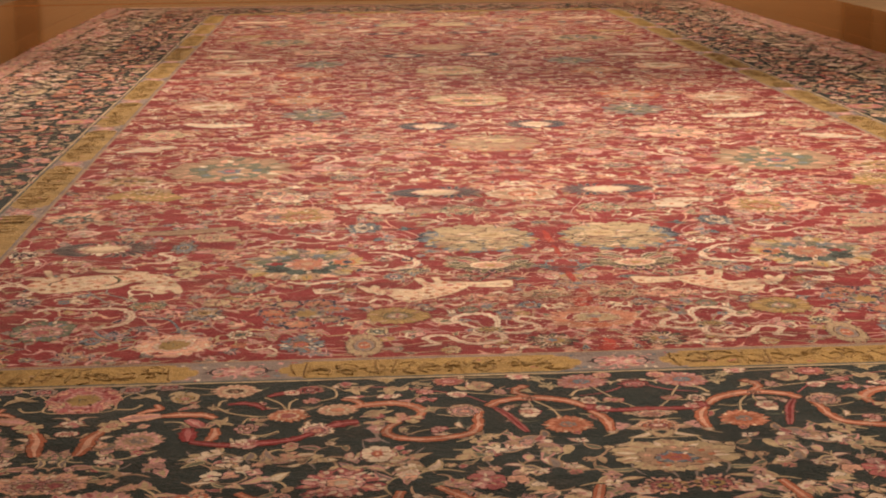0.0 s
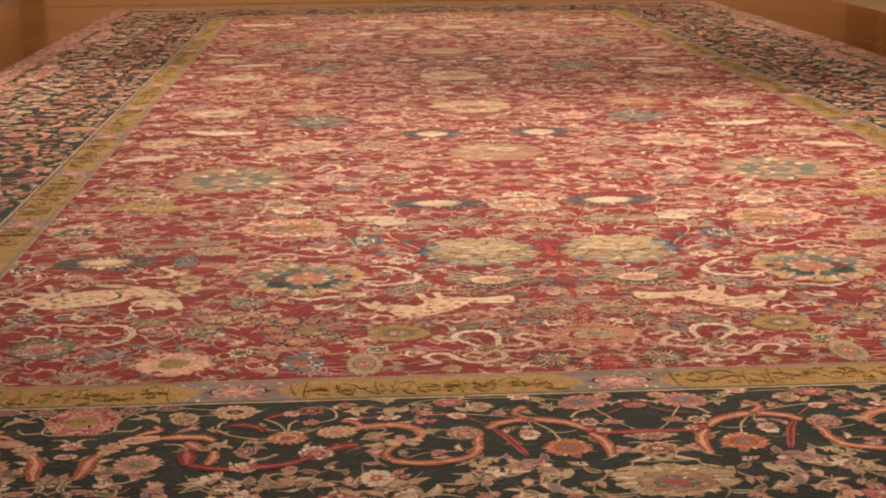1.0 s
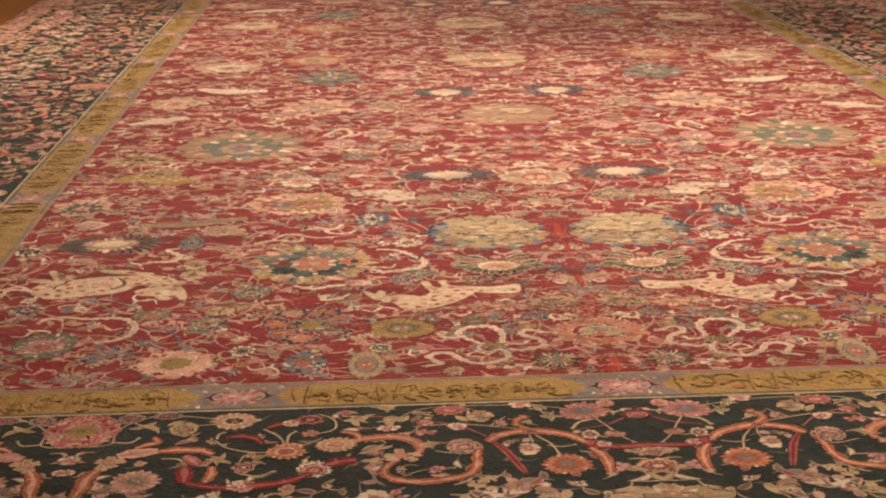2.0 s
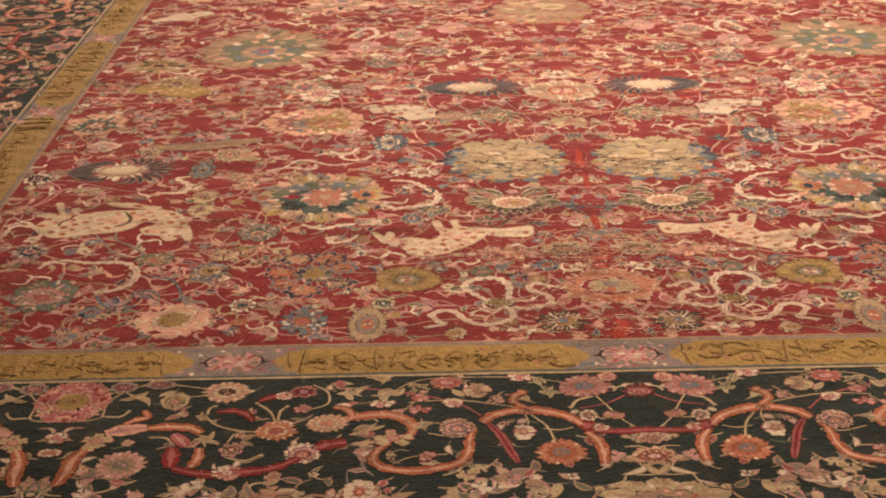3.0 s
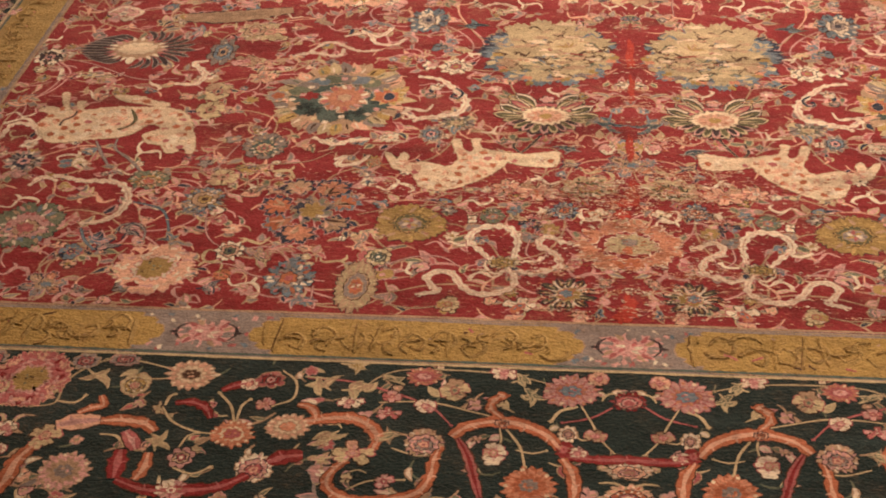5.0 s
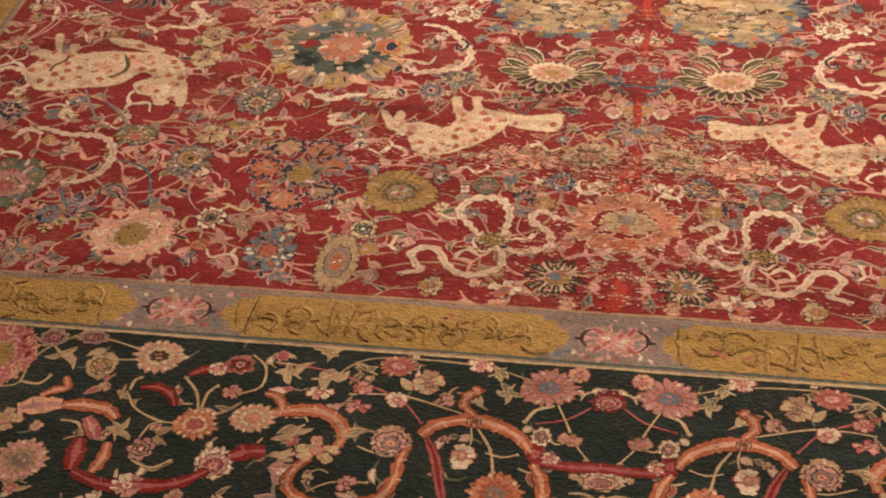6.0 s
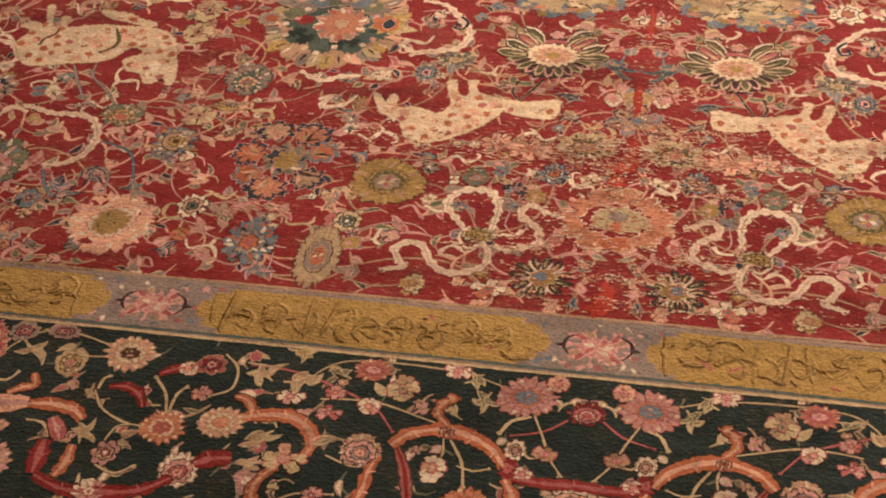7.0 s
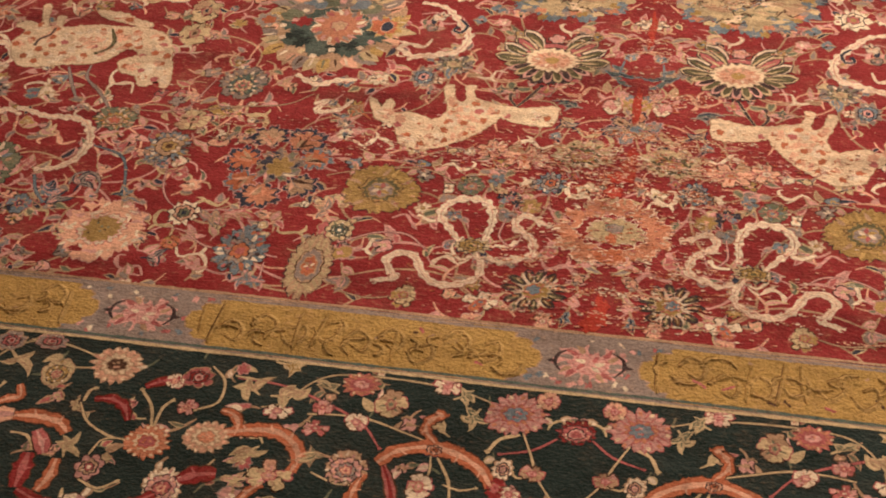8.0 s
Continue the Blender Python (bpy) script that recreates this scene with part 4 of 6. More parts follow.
ribbon(field, vine, "vine", [(-0.458, 0.118), (-0.492, 0.120), (-0.524, 0.142), (-0.548, 0.147)], 0.003, 'pink')
ribbon(field, vine, "vine", [(-0.410, 0.102), (-0.409, 0.070), (-0.426, 0.078)], 0.003, 'pink')
ribbon(field, vine, "vine", [(-0.553, 0.346), (-0.537, 0.362), (-0.532, 0.329), (-0.553, 0.333)], 0.003, 'tan')
ribbon(field, vine, "vine", [(-0.317, 0.070), (-0.273, 0.060), (-0.234, 0.070)], 0.003, 'tan')
ribbon(field, vine, "vine", [(-0.134, 0.226), (-0.137, 0.191), (-0.117, 0.174), (-0.109, 0.200)], 0.003, 'pink')
ribbon(field, vine, "vine", [(-0.097, 0.446), (-0.112, 0.472), (-0.140, 0.475)], 0.003, 'tan')
motif(field, spray, "leaf_spray", -0.475, 0.180, 0.029, 0.020, "pink", "tan", "rose")
motif(field, spray, "leaf_spray", -0.308, 0.093, 0.021, 0.025, "grey", "pink", "tan")
motif(field, blossom, "blossom", -0.230, 0.071, 0.016, 0.019, "beige", "gold", "tan")
ribbon(field, vine, "vine", [(-0.951, 0.735), (-0.887, 0.715), (-0.797, 0.666), (-0.730, 0.669)], 0.003, 'pink')
ribbon(field, vine, "vine", [(-0.855, 0.871), (-0.894, 0.931), (-0.934, 0.918), (-0.975, 0.955)], 0.003, 'pink')
ribbon(field, band, "cloud_band", [(-0.916, 0.911), (-0.890, 0.934), (-0.854, 0.915), (-0.874, 0.886)], 0.012)
ribbon(field, band, "cloud_band", [(-0.455, 0.856), (-0.423, 0.835), (-0.405, 0.869), (-0.426, 0.884)], 0.012)
ribbon(field, band, "cloud_band", [(-0.537, 0.762), (-0.502, 0.810), (-0.449, 0.780), (-0.409, 0.785)], 0.011)
motif(field, rosette, "rosette", -0.639, 0.849, 0.031, 0.040, "beige", "tan", "peach", "rose", lobes=9)
motif(field, rosette, "rosette", -0.677, 0.767, 0.026, 0.055, "grey", "blue", "tan", "navy", lobes=8)
motif(field, rosette, "rosette", -0.966, 0.736, 0.031, 0.033, "cream", "line", "pink", "navy", lobes=9)
motif(field, palmette, "palmette", -0.809, 1.330, 0.054, 0.050, "tan", "gold", "beige", "brown", lobes=9)
motif(field, rosette, "rosette", -0.431, 1.260, 0.029, 0.041, "tan", "pink", "grey", "rose", lobes=8)
motif(field, rosette, "rosette", -0.453, 1.088, 0.025, 0.043, "peach", "tan", "gold", "rose", lobes=8)
motif(field, rosette, "rosette", -0.129, 1.058, 0.038, 0.042, "tan", "sage", "beige", "rose", lobes=9)
motif(field, blossom, "blossom", -0.232, 1.062, 0.027, 0.032, "tan", "peach", "grey")
motif(field, blossom, "blossom", -0.422, 0.965, 0.032, 0.028, "pink", "cream", "grey")
ribbon(field, vine, "vine", [(-0.375, 1.295), (-0.360, 1.370), (-0.319, 1.388), (-0.311, 1.509)], 0.003, 'pink')
ribbon(field, vine, "vine", [(-0.137, 1.193), (-0.106, 1.106), (-0.073, 1.007), (-0.072, 0.930)], 0.003, 'pink')
ribbon(field, band, "cloud_band", [(-0.262, 0.953), (-0.231, 0.973), (-0.199, 0.956), (-0.220, 0.936)], 0.011)
motif(field, rosette, "rosette", -0.537, 0.176, 0.022, 0.027, "cream", "peach", "sage", "navy", lobes=9)
motif(field, spray, "leaf_spray", -0.499, 0.173, 0.018, 0.019, "pink", "tan", "grey")
motif(field, blossom, "blossom", -0.754, 0.163, 0.017, 0.020, "blue", "navy", "tan")
motif(field, palmette, "palmette", -0.695, 0.354, 0.034, 0.028, "sage", "gold", "tan", "orange", lobes=11)
motif(field, blossom, "blossom", -0.588, 0.366, 0.025, 0.025, "beige", "tan", "brown")
motif(field, palmette, "palmette", -0.544, 0.458, 0.036, 0.040, "grey", "teal", "beige", "sage", lobes=11)
motif(field, blossom, "blossom", -0.653, 0.568, 0.022, 0.035, "beige", "tan", "brown")
ribbon(field, dappled, "spotted_shape", [(-0.915, 0.51), (-0.906, 0.541), (-0.925, 0.553), (-0.912, 0.566), (-0.889, 0.563), (-0.904, 0.607), (-0.893, 0.612), (-0.88, 0.564), (-0.866, 0.557), (-0.871, 0.581),
                                         (-0.859, 0.585), (-0.854, 0.559), (-0.807, 0.569), (-0.737, 0.571), (-0.703, 0.564), (-0.68, 0.542), (-0.662, 0.494), (-0.648, 0.44), (-0.657, 0.432), (-0.672, 0.451),
                                         (-0.673, 0.437), (-0.69, 0.432), (-0.704, 0.453), (-0.726, 0.46), (-0.739, 0.483), (-0.717, 0.504), (-0.738, 0.515), (-0.763, 0.48), (-0.818, 0.465), (-0.873, 0.453), (-0.899, 0.476)])
ribbon(field, dappled, "pale_shape", [(-0.818, 0.609), (-0.771, 0.605), (-0.749, 0.592), (-0.724, 0.585), (-0.728, 0.572), (-0.781, 0.584), (-0.808, 0.595)])
ribbon(field, dappled, "spotted_shape", [(-0.362, 0.451), (-0.35, 0.445), (-0.341, 0.43), (-0.334, 0.451), (-0.324, 0.439), (-0.323, 0.42), (-0.293, 0.424), (-0.265, 0.413), (-0.252, 0.437), (-0.265, 0.487),
                                         (-0.254, 0.493), (-0.244, 0.46), (-0.229, 0.462), (-0.236, 0.492), (-0.224, 0.497), (-0.215, 0.467), (-0.155, 0.454), (-0.107, 0.464), (-0.102, 0.445), (-0.111, 0.419),
                                         (-0.157, 0.421), (-0.178, 0.428), (-0.186, 0.412), (-0.217, 0.375), (-0.257, 0.349), (-0.284, 0.348), (-0.302, 0.36), (-0.311, 0.384), (-0.326, 0.4), (-0.343, 0.404)])
ribbon(field, vine, "vine", [(-0.902, 0.49), (-0.925, 0.516), (-0.94, 0.526), (-0.965, 0.51)], 0.008, "cream", "tan")
ribbon(field, vine, "vine", [(-0.863, 0.554), (-0.864, 0.536), (-0.876, 0.523), (-0.877, 0.508)], 0.005, "line", "tan", lift=0.0005)
ribbon(field, vine, "vine", [(-0.778, 0.563), (-0.763, 0.531), (-0.767, 0.511), (-0.78, 0.499)], 0.006, "olive", "line", lift=0.0005)
ribbon(field, band, "cloud_band", [(-0.181, 0.171), (-0.2, 0.197), (-0.216, 0.221), (-0.207, 0.247), (-0.184, 0.257), (-0.161, 0.25), (-0.151, 0.226), (-0.151, 0.199), (-0.153, 0.179)], 0.0165)
ribbon(field, band, "cloud_band", [(-0.145, 0.152), (-0.131, 0.144), (-0.109, 0.153), (-0.093, 0.163), (-0.095, 0.186), (-0.106, 0.2), (-0.118, 0.209), (-0.121, 0.225), (-0.108, 0.234), (-0.092, 0.224), (-0.077, 0.218)], 0.0155)
ribbon(field, band, "cloud_band", [(-0.161, 0.155), (-0.149, 0.136), (-0.15, 0.116), (-0.161, 0.104), (-0.18, 0.096), (-0.201, 0.098), (-0.218, 0.115), (-0.231, 0.139), (-0.249, 0.144), (-0.264, 0.131), (-0.255, 0.11), (-0.246, 0.101), (-0.259, 0.094), (-0.275, 0.09)], 0.0155)
ribbon(field, vine, "vine", [(-0.244, 0.217), (-0.227, 0.207), (-0.217, 0.21)], 0.007, "cream", "tan")
ribbon(field, vine, "vine", [(-0.14, 0.174), (-0.123, 0.174), (-0.116, 0.183)], 0.007, "cream", "tan")
ribbon(field, vine, "vine", [(-0.18, 0.184), (-0.19, 0.161), (-0.176, 0.142), (-0.166, 0.149)], 0.006, "cream", "tan")
motif(field, rosette, "cloud_knot", -0.167, 0.169, 0.026, 0.017, "beige", "gold", "straw", "olive", lobes=12)
ribbon(field, band, "cloud_band", [(-0.763, 0.232), (-0.738, 0.238), (-0.718, 0.257), (-0.712, 0.282), (-0.713, 0.307), (-0.729, 0.336), (-0.749, 0.346), (-0.77, 0.346), (-0.795, 0.346), (-0.823, 0.355), (-0.842, 0.359)], 0.017)
ribbon(field, band, "cloud_band", [(-0.35, 0.573), (-0.325, 0.555), (-0.294, 0.563), (-0.264, 0.574), (-0.255, 0.614), (-0.275, 0.649), (-0.302, 0.683), (-0.339, 0.693)], 0.017)
ribbon(field, vine, "vine", [(-0.275, 0.655), (-0.262, 0.64), (-0.268, 0.622), (-0.28, 0.626), (-0.276, 0.634)], 0.007, "navy", "cream", lift=0.0005)
motif(field, rosette, "rosette", -0.263, 0.543, 0.034, 0.026, "grey", "sage", "beige", "tan", lobes=9, sharp=True)
motif(field, medallion, "medallion", -0.455, 0.615, 0.118, 0.122)
ribbon(field, band, "cloud_band", [(-0.331, 0.545), (-0.310, 0.559), (-0.292, 0.555)], 0.013)
ribbon(field, band, "cloud_band", [(-0.477, 0.489), (-0.443, 0.469), (-0.414, 0.483), (-0.389, 0.487)], 0.015)
ribbon(field, band, "cloud_band", [(-0.434, 0.424), (-0.418, 0.435), (-0.427, 0.409), (-0.397, 0.416), (-0.383, 0.440)], 0.012)
motif(field, rosette, "rosette", -0.299, 0.507, 0.021, 0.027, "grey", "blue", "pink", "navy", lobes=8)
motif(field, spray, "leaf_spray", -0.261, 0.538, 0.024, 0.026, "beige", "blue", "tan")
ribbon(field, vine, "vine", [(-0.16, 0.456), (-0.148, 0.478), (-0.134, 0.508)], 0.006, "line", "beige")
ribbon(field, vine, "vine", [(-0.16, 0.456), (-0.172, 0.476), (-0.168, 0.498)], 0.006, "line", "beige")
motif(field, spray, "leaf_spray", -0.196, 0.486, 0.03, 0.018, "pink", "teal", "tan")
ribbon(field, vine, "vine", [(-0.806, 0.462), (-0.79, 0.43), (-0.768, 0.392)], 0.006, "grey", "navy")
ribbon(field, vine, "vine", [(-0.775, 0.47), (-0.77, 0.44), (-0.74, 0.41), (-0.71, 0.372)], 0.006, "grey", "navy")
motif(field, lotus, "lotus", -0.129, 0.572, 0.083, 0.070)
motif(field, leafy, "axis_flower", 0.000, 0.429, 0.041, 0.036, "grey", "navy", "tan", "blue", mirror=False, n=6)
motif(field, palmette, "palmette", -0.057, 0.366, 0.043, 0.031, "beige", "olive", "gold", "tan", lobes=13)
motif(field, spray, "leaf_spray", -0.086, 0.467, 0.015, 0.035, "navy", "teal", "grey")
motif(field, spray, "leaf_spray", -0.082, 0.423, 0.019, 0.016, "grey", "tan", "navy")
motif(field, blossom, "blossom", -0.032, 0.474, 0.014, 0.016, "cream", "pink", "rose")
motif(field, spray, "leaf_spray", -0.548, 0.090, 0.015, 0.023, "pink", "grey", "navy")
motif(field, blossom, "blossom", -0.536, 0.119, 0.012, 0.014, "orange", "gold", "brown")
motif(field, spray, "leaf_spray", -0.420, 0.067, 0.022, 0.015, "grey", "blue", "pink")
motif(field, spray, "leaf_spray", -0.038, 0.065, 0.014, 0.019, "blue", "navy", "tan")
motif(field, blossom, "blossom", -0.062, 0.052, 0.013, 0.014, "peach", "cream", "tan")
motif(field, spray, "leaf_spray", -0.361, 0.205, 0.016, 0.025, "tan", "grey", "peach")
motif(field, blossom, "blossom", -0.188, 0.281, 0.018, 0.023, "sage", "tan", "blue")
motif(field, blossom, "blossom", -0.131, 0.349, 0.033, 0.021, "peach", "tan", "orange")
motif(field, blossom, "blossom", -0.177, 0.360, 0.022, 0.017, "peach", "cream", "grey")
motif(field, spray, "leaf_spray", -0.365, 0.414, 0.019, 0.026, "sage", "tan", "orange")
# field, along the sides
motif(field, palmette, "palmette", -0.836, 0.227, 0.052, 0.062, "sage", "pink", "tan", "rose", lobes=13, edge='green')
motif(field, leafy, "leaf_spray", -0.767, 0.085, 0.033, 0.029, "grey", "navy", "tan", "blue", n=6)
motif(field, spray, "leaf_spray", -0.730, 0.195, 0.019, 0.031, "navy", "blue", "pink")
motif(field, spray, "leaf_spray", -0.690, 0.218, 0.019, 0.023, "pink", "grey", "navy")
motif(field, rosette, "rosette", -0.898, 0.397, 0.034, 0.033, "grey", "navy", "pink", "navy", lobes=9)
ribbon(field, band, "cloud_band", [(-0.957, 0.465), (-0.952, 0.507), (-0.920, 0.504), (-0.897, 0.470), (-0.906, 0.453)], 0.014)
motif(field, winged, "winged_flower", -0.825, 0.771, 0.097, 0.087, "line", "grey", "tan", "cream")
ribbon(field, band, "cloud_band", [(-0.731, 0.651), (-0.696, 0.652), (-0.690, 0.690), (-0.716, 0.723), (-0.694, 0.734)], 0.016)
motif(field, palmette, "palmette", -0.924, 1.049, 0.065, 0.072, "peach", "teal", "orange", "cream", lobes=13)
motif(field, blossom, "blossom", -0.887, 0.907, 0.034, 0.038, "pink", "cream", "grey")
motif(field, blossom, "blossom", -0.964, 0.738, 0.025, 0.028, "tan", "pink", "navy")
ribbon(field, spotted, "long_shape", [(-0.772, 0.896), (-0.693, 0.902), (-0.626, 0.922), (-0.588, 0.933)], [0.03, 0.045, 0.04, 0.02], 'tan', 'tan')
motif(field, blossom, "blossom", -0.612, 0.845, 0.032, 0.036, "beige", "peach", "tan")
motif(field, palmette, "palmette", -0.508, 1.038, 0.093, 0.091, "peach", "rose", "grey", "blue", lobes=15)
ribbon(field, spotted, "pale_shape", [(-0.389, 1.098), (-0.349, 1.110), (-0.307, 1.095), (-0.284, 1.041)], [0.03, 0.05, 0.085, 0.06])
motif(field, rosette, "rosette", -0.345, 0.902, 0.039, 0.051, "blue", "cream", "grey", "navy", lobes=9)
motif(field, rosette, "ring_rosette", -0.282, 0.730, 0.028, 0.033, "cream", "cream", "rose", "gold", lobes=9)
motif(field, mottled, "broad_palmette", -0.128, 0.790, 0.114, 0.128)
motif(field, rosette, "rosette", -0.152, 1.053, 0.044, 0.048, "sage", "tan", "beige", "rose", lobes=10)
motif(field, blossom, "axis_flower", 0.000, 1.005, 0.039, 0.039, "beige", "tan", "rose", mirror=False)
ribbon(field, band, "cloud_band", [(-0.481, 0.833), (-0.443, 0.847), (-0.424, 0.810), (-0.390, 0.806), (-0.377, 0.829)], 0.013)
ribbon(field, band, "cloud_band", [(-0.556, 0.754), (-0.526, 0.770), (-0.481, 0.760), (-0.475, 0.787)], 0.013)
motif(field, spray, "leaf_spray", -0.958, 0.577, 0.030, 0.027, "orange", "peach", "grey")
motif(field, spray, "leaf_spray", -0.273, 0.878, 0.020, 0.036, "navy", "blue", "teal")
motif(field, spray, "leaf_spray", -0.032, 0.552, 0.014, 0.033, "navy", "teal", "blue")
motif(field, blossom, "blossom", -0.631, 0.735, 0.023, 0.024, "tan", "pink", "rose")
motif(field, blossom, "blossom", -0.593, 0.681, 0.025, 0.024, "peach", "tan", "grey")
motif(field, blossom, "blossom", -0.654, 0.628, 0.021, 0.035, "beige", "tan", "navy")
motif(field, spray, "leaf_spray", -0.735, 0.836, 0.022, 0.029, "grey", "pink", "blue")
motif(field, spray, "leaf_spray", -0.530, 0.899, 0.025, 0.029, "pink", "tan", "grey")
motif(field, spray, "leaf_spray", -0.428, 0.888, 0.025, 0.029, "grey", "blue", "pink")
# field, middle of the carpet
motif(field, winged, "winged_flower", -0.185, 1.250, 0.104, 0.080)
motif(field, eyed, "palmette", 0.000, 1.213, 0.077, 0.075, "tan", "orange", "peach", "cream", "peach", mirror=False)
motif(field, rosette, "rosette", -0.534, 1.277, 0.054, 0.071, "tan", "peach", "grey", "rose", lobes=9)
ribbon(field, spotted, "pale_shape", [(-0.887, 1.259), (-0.844, 1.294), (-0.787, 1.269), (-0.742, 1.231)], [0.04, 0.09, 0.09, 0.05], 'gold', 'peach')
motif(field, rosette, "rosette", -0.872, 1.464, 0.080, 0.071, "tan", "gold", "peach", "brown", lobes=11)
motif(field, rosette, "rosette", -0.268, 1.537, 0.044, 0.047, "tan", "grey", "pink", "navy", lobes=8)
motif(field, rosette, "rosette", -0.382, 1.451, 0.037, 0.045, "grey", "tan", "pink", "navy", lobes=8)
motif(field, blossom, "blossom", -0.471, 1.497, 0.031, 0.042, "pink", "peach", "tan")
motif(field, palmette, "medallion", -0.650, 1.590, 0.150, 0.174, "tan", "sage", "tan", "blue", lobes=19, edge='teal')
ribbon(field, spotted, "long_shape", [(-0.956, 1.868), (-0.885, 1.905), (-0.819, 1.950)], [0.02, 0.07, 0.03], 'cream', 'peach')
motif(field, rosette, "rosette", -0.497, 2.037, 0.101, 0.126, "peach", "tan", "pink", "grey", lobes=11)
ribbon(field, spotted, "long_shape", [(-0.829, 2.349), (-0.754, 2.301), (-0.637, 2.295)], [0.03, 0.08, 0.03], 'cream', 'peach')
motif(field, rosette, "rosette", -0.473, 2.480, 0.098, 0.128, "grey", "sage", "tan", "blue", lobes=10)
motif(field, winged, "winged_flower", -0.148, 2.215, 0.086, 0.099)
motif(field, mottled, "axis_palmette", 0.000, 1.902, 0.130, 0.151, "tan", "salmon", "rose", "beige", mirror=False)
motif(field, palmette, "axis_palmette", 0.000, 2.746, 0.134, 0.143, "beige", "peach", "gold", "grey", mirror=False)
motif(field, rosette, "rosette", -0.872, 2.136, 0.070, 0.089, "beige", "peach", "tan", "rose", lobes=9)
motif(field, rosette, "rosette", -0.501, 1.225, 0.047, 0.062, "cream", "peach", "pink", "rose", lobes=9)
motif(field, rosette, "rosette", -0.331, 1.691, 0.043, 0.065, "pink", "tan", "grey", "rose", lobes=8)
motif(field, blossom, "blossom", -0.222, 1.739, 0.041, 0.061, "pink", "peach", "tan")
motif(field, blossom, "blossom", -0.422, 1.585, 0.039, 0.062, "pink", "cream", "grey")
ribbon(field, band, "cloud_band", [(-0.465, 1.675), (-0.420, 1.760), (-0.398, 1.697), (-0.430, 1.642)], 0.02)
motif(field, palmette, "palmette", -0.520, 2.812, 0.105, 0.127, "orange", "peach", "tan", "gold", lobes=11)
motif(field, palmette, "palmette", -0.777, 2.704, 0.103, 0.113, "peach", "cream", "tan", "gold", lobes=11)
motif(field, rosette, "rosette", -0.287, 2.507, 0.074, 0.086, "pink", "peach", "rose", "tan", lobes=9)
motif(field, rosette, "rosette", -0.319, 2.044, 0.052, 0.078, "peach", "tan", "grey", "pink", lobes=9)
motif(field, palmette, "palmette", -0.468, 1.037, 0.072, 0.093, "peach", "gold", "orange", "tan", lobes=13)
# dark green border
motif(border, frilled, "rosette", -0.068, -0.095, 0.037, 0.033)
motif(border, palmette, "bow", 0.000, -0.110, 0.024, 0.019, "deep", "rose", "pink", "rose", mirror=False, lobes=7)
motif(border, blossom, "bud", -0.036, -0.070, 0.012, 0.015, "peach", "pink", "rose")
ribbon(border, vine, "vine", [(-0.019, -0.122), (-0.043, -0.142), (-0.076, -0.153)], 0.004, 'rose')
ribbon(border, vine, "vine", [(-0.056, -0.120), (-0.042, -0.152), (-0.033, -0.177), (-0.015, -0.204)], 0.0036, 'beige')
ribbon(border, vine, "vine", [(-0.059, -0.123), (-0.079, -0.132), (-0.089, -0.151)], 0.006, 'beige')
motif(border, blossom, "blossom", -0.038, -0.174, 0.014, 0.011, "tan", "pink", "rose")
ribbon(border, vine, "vine", [(-0.037, -0.179), (-0.053, -0.182), (-0.060, -0.174)], 0.0036, 'beige')
ribbon(border, band, "arabesque", [(-0.077, -0.199), (-0.092, -0.177), (-0.119, -0.161), (-0.149, -0.155), (-0.182, -0.165), (-0.201, -0.185)], 0.022, 'orange', 'brown', 'peach')
motif(border, rosette, "arabesque_boss", -0.145, -0.158, 0.013, 0.010, "orange", "peach", "orange", "brown", lobes=7)
ribbon(border, band, "arabesque", [(-0.146, -0.149), (-0.160, -0.132), (-0.156, -0.116), (-0.145, -0.109), (-0.154, -0.105)], 0.014, 'orange', 'brown', 'peach')
motif(border, blossom, "joint", -0.073, -0.199, 0.010, 0.016, "deep", "rose", "deep")
motif(border, rosette, "rosette", -0.069, -0.173, 0.011, 0.014, "cream", "peach", "pink", "tan", lobes=9)
motif(border, blossom, "blossom", -0.058, -0.205, 0.011, 0.010, "cream", "pink", "rose")
ribbon(border, band, "split_leaf", [(-0.068, -0.212), (-0.031, -0.214), (0.0, -0.212), (0.031, -0.214), (0.068, -0.212)], 0.017, 'deep', 'brown', 'rose', mirror=False)
motif(border, palmette, "flame", 0.000, -0.231, 0.029, 0.015, "cream", "peach", "pink", "tan", mirror=False, lobes=11)
motif(border, palmette, "palmette", 0.000, -0.272, 0.029, 0.021, "peach", "orange", "rose", "cream", mirror=False, lobes=11)
ribbon(border, band, "arabesque", [(-0.074, -0.214), (-0.063, -0.236), (-0.059, -0.261), (-0.060, -0.290)], 0.018, 'orange', 'brown', 'peach')
motif(border, frilled, "rosette", -0.109, -0.261, 0.032, 0.034, "salmon", "orange", "grey", "orange")
ribbon(border, vine, "vine", [(-0.147, -0.167), (-0.144, -0.188), (-0.147, -0.204)], 0.0036, 'beige')
ribbon(border, vine, "vine", [(-0.140, -0.167), (-0.122, -0.198), (-0.115, -0.231)], 0.005, 'beige')
motif(border, blossom, "bud", -0.151, -0.210, 0.014, 0.021, "cream", "tan", "pink")
ribbon(border, vine, "vine", [(-0.127, -0.203), (-0.108, -0.208), (-0.092, -0.202)], 0.0036, 'beige')
ribbon(border, band, "split_leaf", [(-0.195, -0.185), (-0.180, -0.216), (-0.170, -0.251), (-0.161, -0.284)], 0.012, 'rose', 'brown', 'deep')
motif(border, palmette, "leaf_head", -0.231, -0.197, 0.026, 0.026, "tan", "pink", "grey", "peach", lobes=9)
